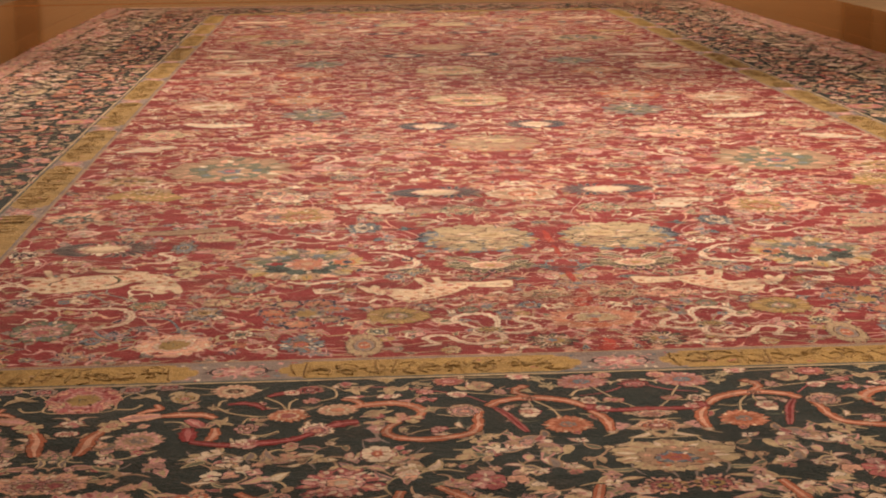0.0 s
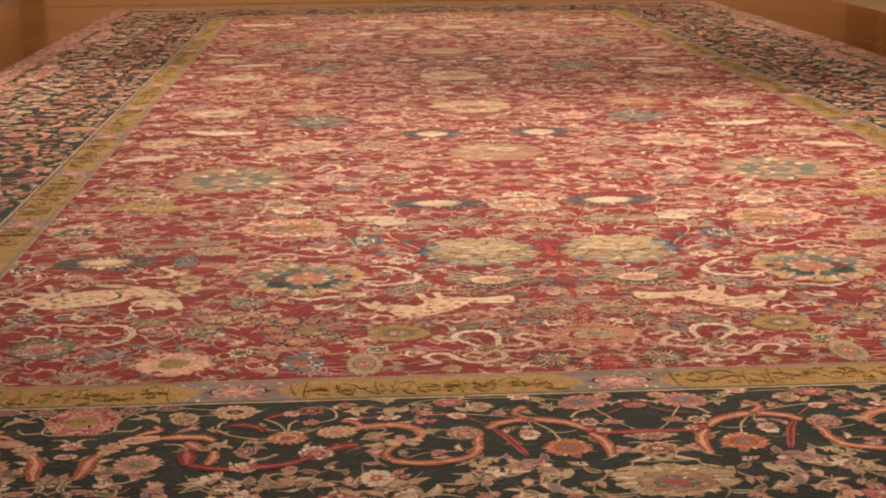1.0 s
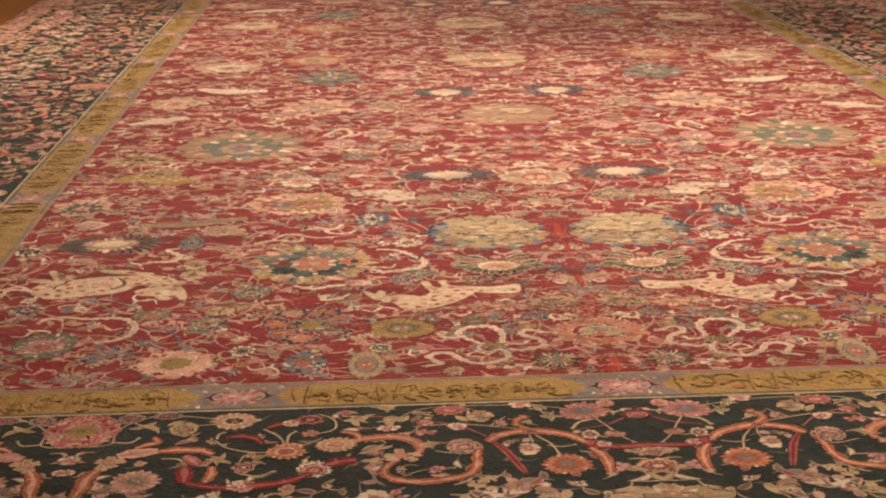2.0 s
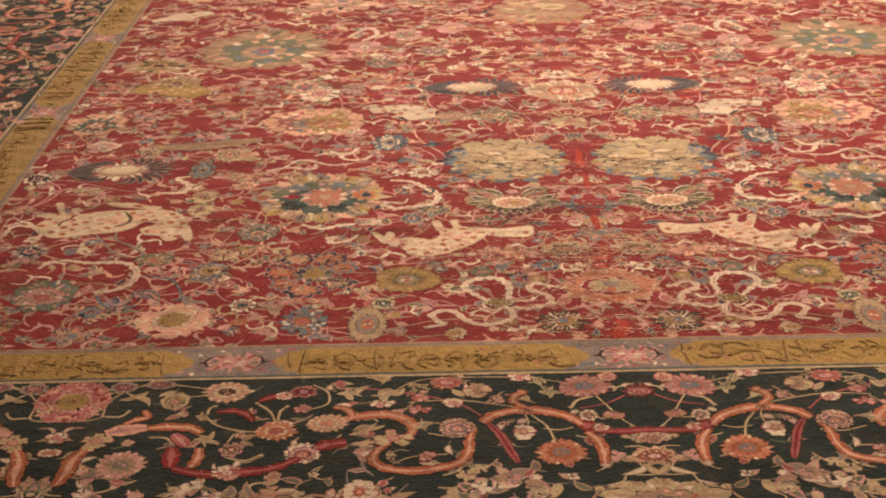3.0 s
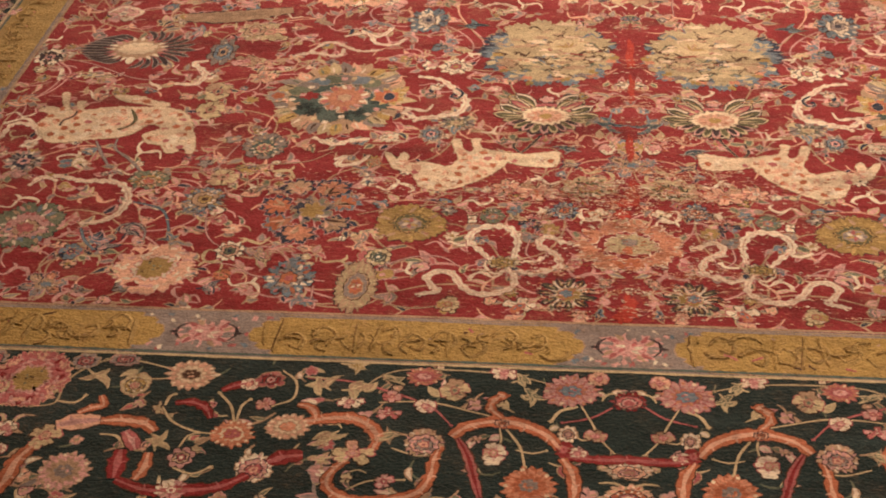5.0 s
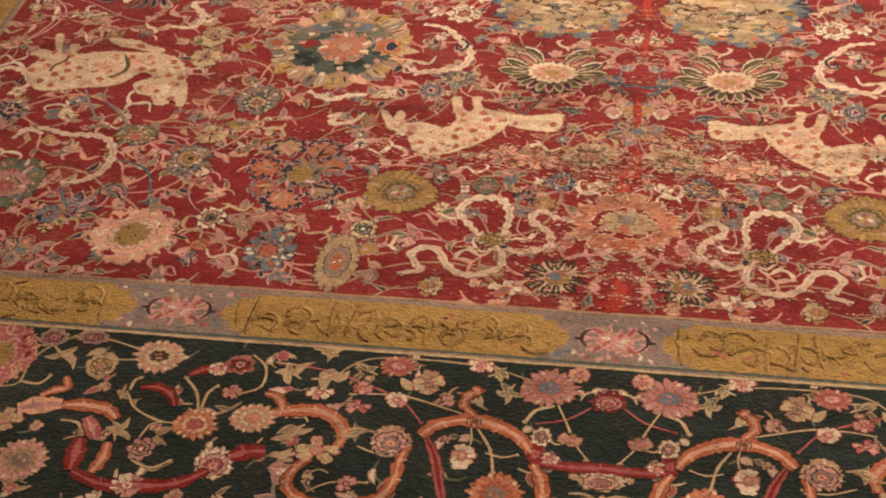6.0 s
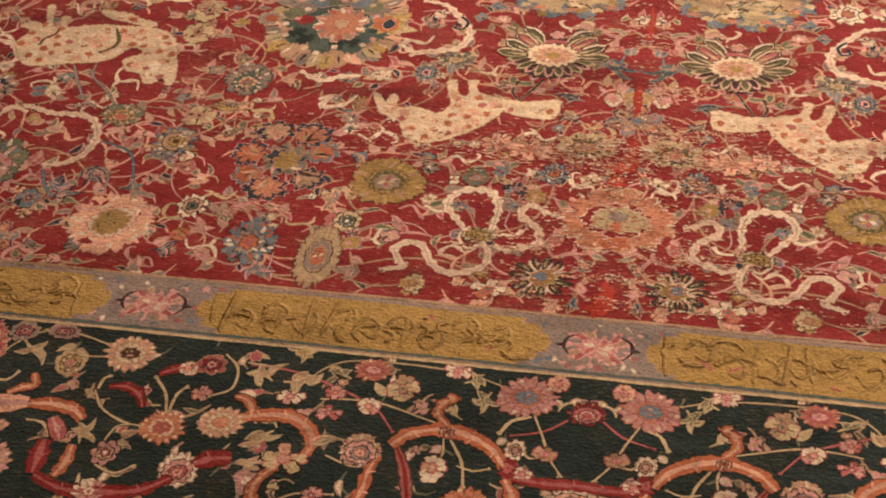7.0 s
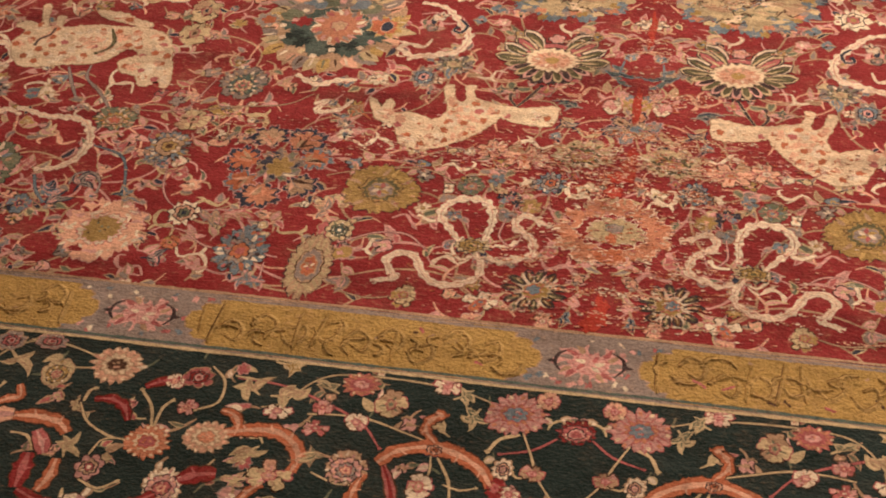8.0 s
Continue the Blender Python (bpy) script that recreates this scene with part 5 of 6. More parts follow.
ribbon(border, band, "arabesque", [(-0.212, -0.202), (-0.217, -0.227), (-0.218, -0.253), (-0.229, -0.280), (-0.259, -0.294), (-0.293, -0.298), (-0.321, -0.287), (-0.332, -0.268), (-0.324, -0.244), (-0.313, -0.233)], 0.018, 'orange', 'brown', 'peach')
motif(border, blossom, "blossom", -0.309, -0.221, 0.025, 0.020, "beige", "peach", "pink")
ribbon(border, vine, "vine", [(-0.383, -0.090), (-0.330, -0.093), (-0.277, -0.111), (-0.230, -0.134), (-0.203, -0.166)], 0.0042, 'rose')
ribbon(border, vine, "vine", [(-0.345, -0.128), (-0.324, -0.119), (-0.297, -0.082), (-0.264, -0.066), (-0.187, -0.064), (-0.131, -0.071), (-0.097, -0.082)], 0.0036, 'beige')
ribbon(border, vine, "vine", [(-0.292, -0.130), (-0.258, -0.126), (-0.224, -0.127), (-0.183, -0.139), (-0.146, -0.151)], 0.0036, 'beige')
motif(border, frilled, "rosette", -0.244, -0.078, 0.025, 0.018, "salmon", "rose", "pink", "rose")
motif(border, blossom, "blossom", -0.205, -0.102, 0.017, 0.022, "beige", "tan", "sage", n=5)
motif(border, blossom, "bud", -0.237, -0.133, 0.013, 0.013, "cream", "pink", "peach")
motif(border, blossom, "bud", -0.278, -0.118, 0.012, 0.010, "pink", "rose", "peach")
motif(border, blossom, "bud", -0.278, -0.149, 0.016, 0.010, "pink", "rose", "cream")
motif(border, spray, "leaf", -0.319, -0.107, 0.021, 0.021, "beige", "tan", "beige")
motif(border, blossom, "bud", -0.326, -0.131, 0.016, 0.011, "cream", "pink", "peach")
motif(border, spray, "leaf", -0.328, -0.061, 0.020, 0.013, "beige", "gold", "beige")
motif(border, spray, "leaf", -0.279, -0.088, 0.017, 0.013, "beige", "sage", "beige")
motif(border, spray, "leaf", -0.114, -0.107, 0.013, 0.017, "beige", "sage", "beige")
motif(border, spray, "leaf", -0.128, -0.077, 0.014, 0.010, "beige", "sage", "beige")
motif(border, blossom, "bud", -0.149, -0.065, 0.016, 0.011, "cream", "pink", "rose")
motif(border, spray, "leaf", -0.365, -0.103, 0.014, 0.029, "beige", "tan", "beige")
motif(border, spray, "leaf", -0.266, -0.185, 0.015, 0.032, "beige", "sage", "tan")
motif(border, spray, "leaf", -0.344, -0.196, 0.023, 0.016, "beige", "tan", "beige")
motif(border, blossom, "bud", -0.268, -0.265, 0.011, 0.012, "pink", "rose", "cream")
ribbon(border, vine, "vine", [(-0.267, -0.209), (-0.237, -0.220), (-0.211, -0.217)], 0.0036, 'beige')
ribbon(border, vine, "vine", [(-0.308, -0.281), (-0.284, -0.265), (-0.246, -0.261)], 0.0036, 'beige')
ribbon(border, band, "arabesque", [(-0.375, -0.171), (-0.349, -0.163), (-0.322, -0.160), (-0.300, -0.170), (-0.285, -0.191), (-0.288, -0.212)], 0.022, 'orange', 'brown', 'peach')
ribbon(border, band, "arabesque", [(-0.362, -0.172), (-0.362, -0.157), (-0.372, -0.143), (-0.387, -0.140)], 0.013, 'orange', 'brown', 'peach')
ribbon(border, band, "split_leaf", [(-0.403, -0.243), (-0.385, -0.232), (-0.365, -0.228)], 0.024, 'deep', 'brown', 'rose')
motif(border, palmette, "blossom", -0.416, -0.252, 0.025, 0.026, "cream", "pink", "rose", "peach", lobes=9)
motif(border, frilled, "blossom", -0.453, -0.197, 0.028, 0.026, "salmon", "buff", "rose", "orange")
ribbon(border, vine, "vine", [(-0.455, -0.176), (-0.465, -0.147), (-0.484, -0.124)], 0.005, 'beige')
ribbon(border, vine, "vine", [(-0.453, -0.174), (-0.452, -0.146), (-0.444, -0.134)], 0.005, 'beige')
motif(border, frilled, "rosette", -0.391, -0.180, 0.028, 0.026, "peach", "buff", "salmon", "tan")
motif(border, frilled, "rosette", -0.526, -0.092, 0.033, 0.031, "peach", "buff", "brown", "tan")
ribbon(border, vine, "vine", [(-0.580, -0.104), (-0.553, -0.101)], 0.0036, 'beige')
ribbon(border, vine, "vine", [(-0.639, -0.068), (-0.595, -0.070), (-0.557, -0.081)], 0.0036, 'beige')
motif(border, palmette, "leaf", -0.589, -0.114, 0.018, 0.021, "beige", "gold", "beige", "tan", lobes=7)
ribbon(border, band, "split_leaf", [(-0.482, -0.119), (-0.467, -0.109), (-0.447, -0.102)], 0.014, 'deep', 'brown', 'rose')
motif(border, blossom, "bud", -0.452, -0.106, 0.012, 0.012, "cream", "peach", "rose")
motif(border, rosette, "bud", -0.427, -0.096, 0.018, 0.016, "rose", "deep", "pink", "deep", lobes=7)
ribbon(border, vine, "vine", [(-0.416, -0.077), (-0.396, -0.097), (-0.394, -0.129), (-0.416, -0.144)], 0.0045, 'beige')
motif(border, blossom, "bud", -0.425, -0.141, 0.013, 0.013, "pink", "peach", "rose")
ribbon(border, band, "split_leaf", [(-0.532, -0.146), (-0.512, -0.143), (-0.494, -0.153), (-0.484, -0.171)], 0.014, 'deep', 'brown', 'rose')
ribbon(border, vine, "vine", [(-0.546, -0.153), (-0.528, -0.179), (-0.498, -0.195), (-0.477, -0.198)], 0.0042, 'beige')
ribbon(border, vine, "vine", [(-0.543, -0.151), (-0.542, -0.135), (-0.536, -0.130)], 0.005, 'beige')
motif(border, rosette, "rosette", -0.502, -0.241, 0.016, 0.018, "pink", "tan", "rose", "cream", lobes=7)
ribbon(border, vine, "vine", [(-0.509, -0.224), (-0.503, -0.203), (-0.491, -0.197)], 0.0036, 'beige')
ribbon(border, vine, "vine", [(-0.508, -0.258), (-0.483, -0.267), (-0.465, -0.254)], 0.005, 'beige')
ribbon(border, vine, "vine", [(-0.372, -0.208), (-0.380, -0.224), (-0.385, -0.236)], 0.0036, 'beige')
motif(border, lumpy, "full_flower", -0.720, -0.111, 0.050, 0.058, "rose", "pink", "gold", "peach")
motif(border, blossom, "blossom", -0.688, -0.127, 0.012, 0.019, "beige", "peach", "tan")
ribbon(border, vine, "vine", [(-0.704, -0.164), (-0.676, -0.154), (-0.675, -0.115), (-0.653, -0.081), (-0.625, -0.066)], 0.0042, 'beige')
ribbon(border, vine, "vine", [(-0.676, -0.151), (-0.652, -0.153), (-0.643, -0.139)], 0.005, 'beige')
motif(border, spray, "leaf", -0.641, -0.102, 0.025, 0.018, "beige", "tan", "beige")
motif(border, rosette, "bud", -0.662, -0.074, 0.017, 0.016, "grey", "rose", "pink", "deep", lobes=8)
motif(border, rosette, "bud", -0.614, -0.068, 0.018, 0.012, "grey", "rose", "pink", "deep", lobes=8)
ribbon(border, band, "arabesque", [(-0.662, -0.195), (-0.642, -0.188), (-0.613, -0.182)], 0.03, 'peach', 'brown', 'pink')
ribbon(border, band, "arabesque", [(-0.612, -0.184), (-0.586, -0.181), (-0.557, -0.186), (-0.544, -0.199)], 0.022, 'orange', 'brown', 'peach')
ribbon(border, band, "arabesque", [(-0.643, -0.172), (-0.629, -0.161), (-0.616, -0.156), (-0.624, -0.138)], 0.013, 'orange', 'brown', 'peach')
motif(border, blossom, "blossom", -0.669, -0.214, 0.021, 0.023, "beige", "peach", "tan")
ribbon(border, band, "arabesque", [(-0.675, -0.227), (-0.688, -0.257), (-0.690, -0.287), (-0.696, -0.317)], 0.022, 'orange', 'brown', 'peach')
motif(border, blossom, "blossom", -0.721, -0.204, 0.015, 0.013, "cream", "pink", "rose")
motif(border, blossom, "blossom", -0.716, -0.240, 0.011, 0.010, "cream", "tan", "rose")
motif(border, frilled, "rosette", -0.629, -0.272, 0.033, 0.035, "pink", "tan", "grey", "tan")
ribbon(border, band, "split_leaf", [(-0.574, -0.232), (-0.572, -0.257), (-0.570, -0.280)], 0.024, 'deep', 'brown', 'rose')
motif(border, spray, "leaf", -0.539, -0.220, 0.024, 0.013, "beige", "tan", "beige")
ribbon(border, band, "arabesque", [(-0.541, -0.235), (-0.540, -0.261), (-0.546, -0.281)], 0.018, 'orange', 'brown', 'peach')
ribbon(border, band, "split_leaf", [(-0.567, -0.282), (-0.529, -0.296), (-0.484, -0.294), (-0.447, -0.285), (-0.420, -0.264)], 0.02, 'deep', 'brown', 'rose')
motif(border, blossom, "blossom", -0.500, -0.295, 0.018, 0.018, "pink", "cream", "rose")
ribbon(border, band, "split_leaf", [(-0.578, -0.200), (-0.566, -0.216), (-0.558, -0.231)], 0.02, 'rose', 'brown', 'pink')
ribbon(border, vine, "vine", [(-0.606, -0.207), (-0.586, -0.209), (-0.573, -0.226)], 0.005, 'beige')
ribbon(border, vine, "vine", [(-0.387, -0.087), (-0.359, -0.089)], 0.004, 'beige')
motif(border, rosette, "rosette", -0.386, -0.430, 0.055, 0.047, "rose", "pink", "peach", "cream", lobes=14, sharp=True)
motif(border, palmette, "palmette", 0.000, -0.376, 0.077, 0.056, "beige", "tan", "blue", "orange", mirror=False, lobes=17)
motif(border, blossom, "blossom", -0.344, -0.342, 0.020, 0.032, "cream", "orange", "peach")
motif(border, palmette, "palmette", -0.703, -0.405, 0.038, 0.035, "peach", "pink", "tan", "rose", lobes=9)
motif(border, blossom, "blossom", -0.225, -0.435, 0.025, 0.034, "rose", "pink", "cream")
# border, outer part
motif(border, rosette, "rosette", -0.030, -0.470, 0.030, 0.028, "peach", "rose", "gold", "navy")
motif(border, palmette, "palmette", -0.290, -0.538, 0.042, 0.038, "pink", "rose", "tan", "cream")
motif(border, rosette, "rosette", -0.549, -0.496, 0.054, 0.048, "orange", "peach", "grey", "cream")
motif(border, blossom, "blossom", -0.129, -0.564, 0.030, 0.028, "cream", "pink", "rose")
motif(border, rosette, "rosette", -0.389, -0.522, 0.042, 0.038, "peach", "rose", "gold", "navy")
motif(border, palmette, "palmette", -0.649, -0.480, 0.054, 0.048, "pink", "rose", "tan", "cream")
motif(border, rosette, "rosette", -0.228, -0.548, 0.030, 0.028, "orange", "peach", "grey", "cream")
motif(border, blossom, "blossom", -0.488, -0.506, 0.042, 0.038, "cream", "pink", "rose")
motif(border, rosette, "rosette", -0.068, -0.574, 0.054, 0.048, "peach", "rose", "gold", "navy")
motif(border, palmette, "palmette", -0.328, -0.532, 0.030, 0.028, "pink", "rose", "tan", "cream")
motif(border, rosette, "rosette", -0.587, -0.490, 0.042, 0.038, "orange", "peach", "grey", "cream")
motif(border, blossom, "blossom", -0.167, -0.558, 0.054, 0.048, "cream", "pink", "rose")
motif(border, rosette, "rosette", -0.427, -0.516, 0.030, 0.028, "peach", "rose", "gold", "navy")
motif(border, palmette, "palmette", -0.687, -0.474, 0.042, 0.038, "pink", "rose", "tan", "cream")
ribbon(border, band, "arabesque", [(-0.100, -0.46), (-0.130, -0.56), (-0.190, -0.57), (-0.240, -0.5), (-0.280, -0.45)], 0.02, "orange", "brown", "peach")
ribbon(border, band, "arabesque", [(-0.320, -0.46), (-0.350, -0.56), (-0.410, -0.57), (-0.460, -0.5), (-0.500, -0.45)], 0.02, "orange", "brown", "peach")
ribbon(border, band, "arabesque", [(-0.540, -0.46), (-0.570, -0.56), (-0.630, -0.57), (-0.680, -0.5), (-0.720, -0.45)], 0.02, "orange", "brown", "peach")

# ---- stems between the flowers, small leaves and buds ----


def sprig(d, x, y, angle, stem, leaves, flowers, big):
    rng = d.rng
    size = rng.uniform(0.016, 0.036) * big
    bend = rng.choice((-1, 1)) * rng.uniform(0.4, 1.6)
    pts = [(x, y)]
    a = angle
    for i in range(3):
        a += bend * 0.6
        pts.append((pts[-1][0] + size * 0.6 * math.cos(a), pts[-1][1] + size * 0.6 * math.sin(a)))
    d.stroke(pts, rng.uniform(0.0026, 0.0046), stem, 0.2, 0.5, 0, 0.007)
    for i, (u, v) in enumerate(pts[1:]):
        if rng.random() < 0.8:
            side = angle + bend * 0.6 * i + rng.choice((-1, 1)) * rng.uniform(0.6, 1.2)
            tint = rng.choice(leaves)
            ln, w = rng.uniform(0.012, 0.028) * big, rng.uniform(0.006, 0.012) * big
            d.petal(u, v, side, ln * 1.12, w * 1.35, rng.choice(("pink", "tan", "beige")), 0.6, 0.5 * bend)
            d.petal(u, v, side, ln, w * 0.75, tint, 1.0, 0.5 * bend)
    u, v = pts[-1]
    r = rng.uniform(0.005, 0.013) * big
    tint, heart = rng.choice(flowers), rng.choice(flowers)
    n = rng.choice((3, 4, 5, 7))
    rim(d, u, v, r * rng.uniform(0.9, 1.4), r, tint, 1.4, a, n, rng.uniform(0.3, 0.6), rng.random() < 0.5, rng.choice(("line", "pink", "tan", "grey")))
    d.blob(u, v, r * 0.42, r * 0.36, heart, 2.2, a, 4, 0.4)
    for i in range(3):
        d.petal(u, v, a + 1.2 * (i - 1), r * 1.3, r * 0.3, rng.choice(("line", tint, "tan")), 2.0 + 0.1 * i, 0.4)


def fill(d, where, x0, x1, y0, y1, gap, stem, leaves, flowers, tries, big=1.0):
    spots = []
    for i in range(tries):
        x, y = d.rng.uniform(x0, x1), d.rng.uniform(y0, y1)
        if clear(where, x, y, 0.002) and all((x - a) ** 2 + (y - b) ** 2 > gap * gap for a, b in spots):
            spots.append((x, y))
            at = len(d.verts)
            sprig(d, x, y, d.rng.uniform(0, 6.28), d.rng.choice(stem), leaves, flowers, big)
            up = (len(spots) % 97) * 0.0000011
            d.verts[at:] = [(u, v, z + up) for u, v, z in d.verts[at:]]
    return spots


def stems(d, where, centres, tints, width):
    """Thin curling stems from each flower to its two nearest neighbours."""
    done = set()
    for i, (x, y) in enumerate(centres):
        near = sorted(range(len(centres)), key=lambda j: (centres[j][0] - x) ** 2 + (centres[j][1] - y) ** 2)[1:4]
        for j in near:
            if (j, i) in done or (i, j) in done:
                continue
            done.add((i, j))
            u, v = centres[j]
            if math.hypot(u - x, v - y) > 0.42:
                continue
            k = d.rng.choice((-1, 1)) * d.rng.uniform(0.18, 0.38)
            a = (x + (u - x) * 0.33 - (v - y) * k, y + (v - y) * 0.33 + (u - x) * k)
            b = (x + (u - x) * 0.7 - (v - y) * k * 0.8, y + (v - y) * 0.7 + (u - x) * k * 0.8)
            d.stroke([(x, y), a, b, (u, v)], width, d.rng.choice(tints), len(done) * 0.008, 0.3, 0, 0.012)


mains = [(x, y) for x, y, p, q in taken["field"] if p > 0.018]
small = Drawing(11)
stems(small, "field", mains, ("pink", "tan", "peach", "tan"), 0.0034)
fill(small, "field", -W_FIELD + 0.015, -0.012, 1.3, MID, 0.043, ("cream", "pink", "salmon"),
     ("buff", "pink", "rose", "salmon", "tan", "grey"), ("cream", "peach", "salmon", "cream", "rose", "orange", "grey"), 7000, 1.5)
fill(small, "field", -W_FIELD + 0.015, -0.012, Y_NEAR + 0.015, 1.3, 0.027, ("pink", "tan", "peach"),
     ("navy", "grey", "rose", "sage", "pink", "tan", "pink", "grey"), ("pink", "peach", "beige", "cream", "grey", "rose", "gold", "blue"), 8000)
spots = []
for i in range(2600):  # loose pale scrolls among the flowers
    x, y = small.rng.uniform(-1.0, -0.02), small.rng.uniform(0.06, MID)
    if clear("field", x, y, 0.006) and all((x - a) ** 2 + (y - b) ** 2 > 0.0042 for a, b in spots):
        spots.append((x, y))
        a, k = small.rng.uniform(-0.7, 0.7) + small.rng.choice((0, math.pi)), small.rng.choice((-1, 1))
        big = 1.0 if y < 1.2 else 1.45
        q = small.rng.uniform(0.016, 0.026) * big
        c, s = math.cos(a), math.sin(a)
        path = [(x + q * (u * c - v * k * s), y + q * (u * s + v * k * c)) for u, v in ((-1.2, 0.3), (-0.5, -0.35), (0.3, 0.3), (1.0, -0.1), (1.2, -0.7), (0.8, -0.9))]
        tint = small.rng.choice(("cream", "pink", "cream", "peach", "beige"))
        small.stroke(path, small.rng.uniform(0.0045, 0.0075) * big, tint, 4 + 0.01 * len(spots) % 1, 0.7, 0.15, 0.006, 0.3)
        small.petal(path[2][0], path[2][1], a + 1.2 * k, q * 0.7, q * 0.25, tint, 5.2 + 0.01 * len(spots) % 1, 0.6)
tangle = small.mesh("tendril_pattern")
for s in (1, -1):
    ob = new("tendril_pattern", tangle)
    ob.parent, ob.location, ob.scale = field, (0, 0, 0.00003 if s > 0 else 0.000034), (s, 1, 1)
    tagged(ob, "pink and grey tendrils, small leaves and buds", kind="stuff")
    far_field.add(small, 0, 2 * MID, math.pi, s, 0.00003 if s > 0 else 0.000034)
worn = Drawing(21)
# pale dashes: worn knots, and glints painted round the middle axis
for i in range(4200):
    k = worn.rng.random()
    if k < 0.4:
        x, y = worn.rng.gauss(0, 0.12), worn.rng.gauss(0.2, 0.16)
    elif k < 0.65:
        x = worn.rng.gauss(-0.1, 0.25)
        y = 0.36 + 0.02 * math.sin(7 * x) + worn.rng.gauss(0, 0.02)
    elif k < 0.8:
        x, y = worn.rng.gauss(0.0, 0.05), worn.rng.uniform(0.05, 1.3)
    else:
        x, y = worn.rng.uniform(-1, 1), worn.rng.uniform(0.06, 2.9)
    if abs(x) < 1 and Y_NEAR + 0.01 < y:
        ln = worn.rng.uniform(0.0012, 0.004)
        worn.blob(x, y, ln, worn.rng.uniform(0.0006, 0.0012), worn.rng.choice(("peach", "cream", "pink", "orange", "rose")), 75 + i * 0.0005, 0, 0, 0, 0.3)
for i in range(3200):  # long salmon, rose and orange streaks over the far ground
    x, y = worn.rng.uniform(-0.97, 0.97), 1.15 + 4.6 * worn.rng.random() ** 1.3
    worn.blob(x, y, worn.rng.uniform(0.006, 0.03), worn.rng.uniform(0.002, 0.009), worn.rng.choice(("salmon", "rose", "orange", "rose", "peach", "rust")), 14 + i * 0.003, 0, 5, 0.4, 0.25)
for i in range(150):  # rows of bright dots across the middle seam: glitter painted onto worn pile
    x, y = worn.rng.gauss(0, 0.09), worn.rng.choice((0.075, 0.11, 0.16, 0.3, 0.335, 0.36, 0.41, 0.5, 0.62, 0.75)) + worn.rng.gauss(0, 0.008)
    for k in range(worn.rng.randint(5, 16)):
        x += worn.rng.uniform(0.002, 0.005)
        worn.blob(x, y + worn.rng.gauss(0, 0.0014), worn.rng.uniform(0.001, 0.0024), worn.rng.uniform(0.0007, 0.0016), worn.rng.choice(("peach", "cream", "peach", "orange")), 78 + k * 0.05, 0, 0, 0, 0.3)
for x, y, p, q in ((0.004, 0.35, 0.012, 0.04), (-0.004, 0.325, 0.02, 0.012), (-0.01, 0.295, 0.013, 0.014), (0.0, 0.075, 0.012, 0.03), (-0.008, 0.055, 0.014, 0.014), (0.0, 0.48, 0.006, 0.05), (0.002, 0.66, 0.006, 0.05), (0.0, 0.78, 0.008, 0.06)):
    worn.blob(x, y, p, q, "rust", 70, 0, 5, 0.3, 0.15)
ob = new("worn_glint_pattern", worn.mesh("worn_glint_pattern"))
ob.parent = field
tagged(ob, "pale flecks of worn pile and painted glints, with salmon streaks", kind="stuff")
ob = new("far_pattern", far_field.mesh("far_pattern"))
ob.parent = field
tagged(ob, "flowers and cloud bands of the mirrored far half", kind="stuff")

# border: the same small growth, then the unit repeated round the four sides
UNIT = 0.72
small = Drawing(12)
fill(small, "border", -UNIT, -0.008, Y_EDGE + 0.07, Y_GUARD - 0.012, 0.05, ("beige", "sage", "tan"),
     ("beige", "sage", "cream", "tan", "sage", "rose"), ("pink", "peach", "buff", "tan", "beige", "rose"), 9000, 0.8)
fill(small, "border", -UNIT, -0.008, Y_EDGE + 0.07, -0.29, 0.031, ("beige", "grey", "tan"), ("beige", "sage", "cream", "grey", "tan"), ("pink", "cream", "peach", "beige", "cream"), 4000, 1.15)
tangle = small.mesh("tendril_pattern")
for s in (1, -1):
    ob = new("tendril_pattern", tangle)
    ob.parent, ob.location, ob.scale = border, (0, 0, 0.00003), (s, 1, 1)
    tagged(ob, "beige tendrils, small leaves and buds on dark green", kind="stuff")
unit.add(small, 0, 0, 0, 1, 0.00003)
sides = Drawing(3)
for s in (1, -1):  # the ends of the near border, and the whole far border
    sides.add(unit, s * -2 * UNIT, 0, 0, -s, 0.000013)
    for k in (0, 1):
        sides.add(unit, s * 2 * UNIT * k * -1, 2 * MID, math.pi, s, 0.00002 + 0.000013 * k)
for s in (1, -1):
    for k in range(-2, 3):
        for f in (1, -1):
            one = Drawing(4)
            one.add(unit, 0, 0, 0, f)
            if abs(k * 2 * UNIT - f * UNIT / 2) > 3.3:
                continue
            # quarter turn: the border's outward side (-y) becomes -x on the west, +x on the east
            if s > 0:
                sides.add(one, -W_GUARD - Y_GUARD, MID + k * 2 * UNIT, -math.pi / 2, 1, 0.0006 + 0.000009 * f)
            else:
                sides.add(one, W_GUARD + Y_GUARD, MID + k * 2 * UNIT, math.pi / 2, 1, 0.0006 + 0.000009 * f)
sides.faces, sides.tints = zip(*[(f, t) for f, t in zip(sides.faces, sides.tints)
                                 if abs(sides.verts[f[0]][0]) < 1.596 and Y_EDGE + 0.1 < sides.verts[f[0]][1] < 2 * MID - Y_EDGE - 0.1])
ob = new("border_pattern", sides.mesh("border_pattern"))
ob.parent = border
tagged(ob, "arabesques and blossoms along the long sides", kind="stuff")

# ---- guard stripe: cartouches and rosettes ----


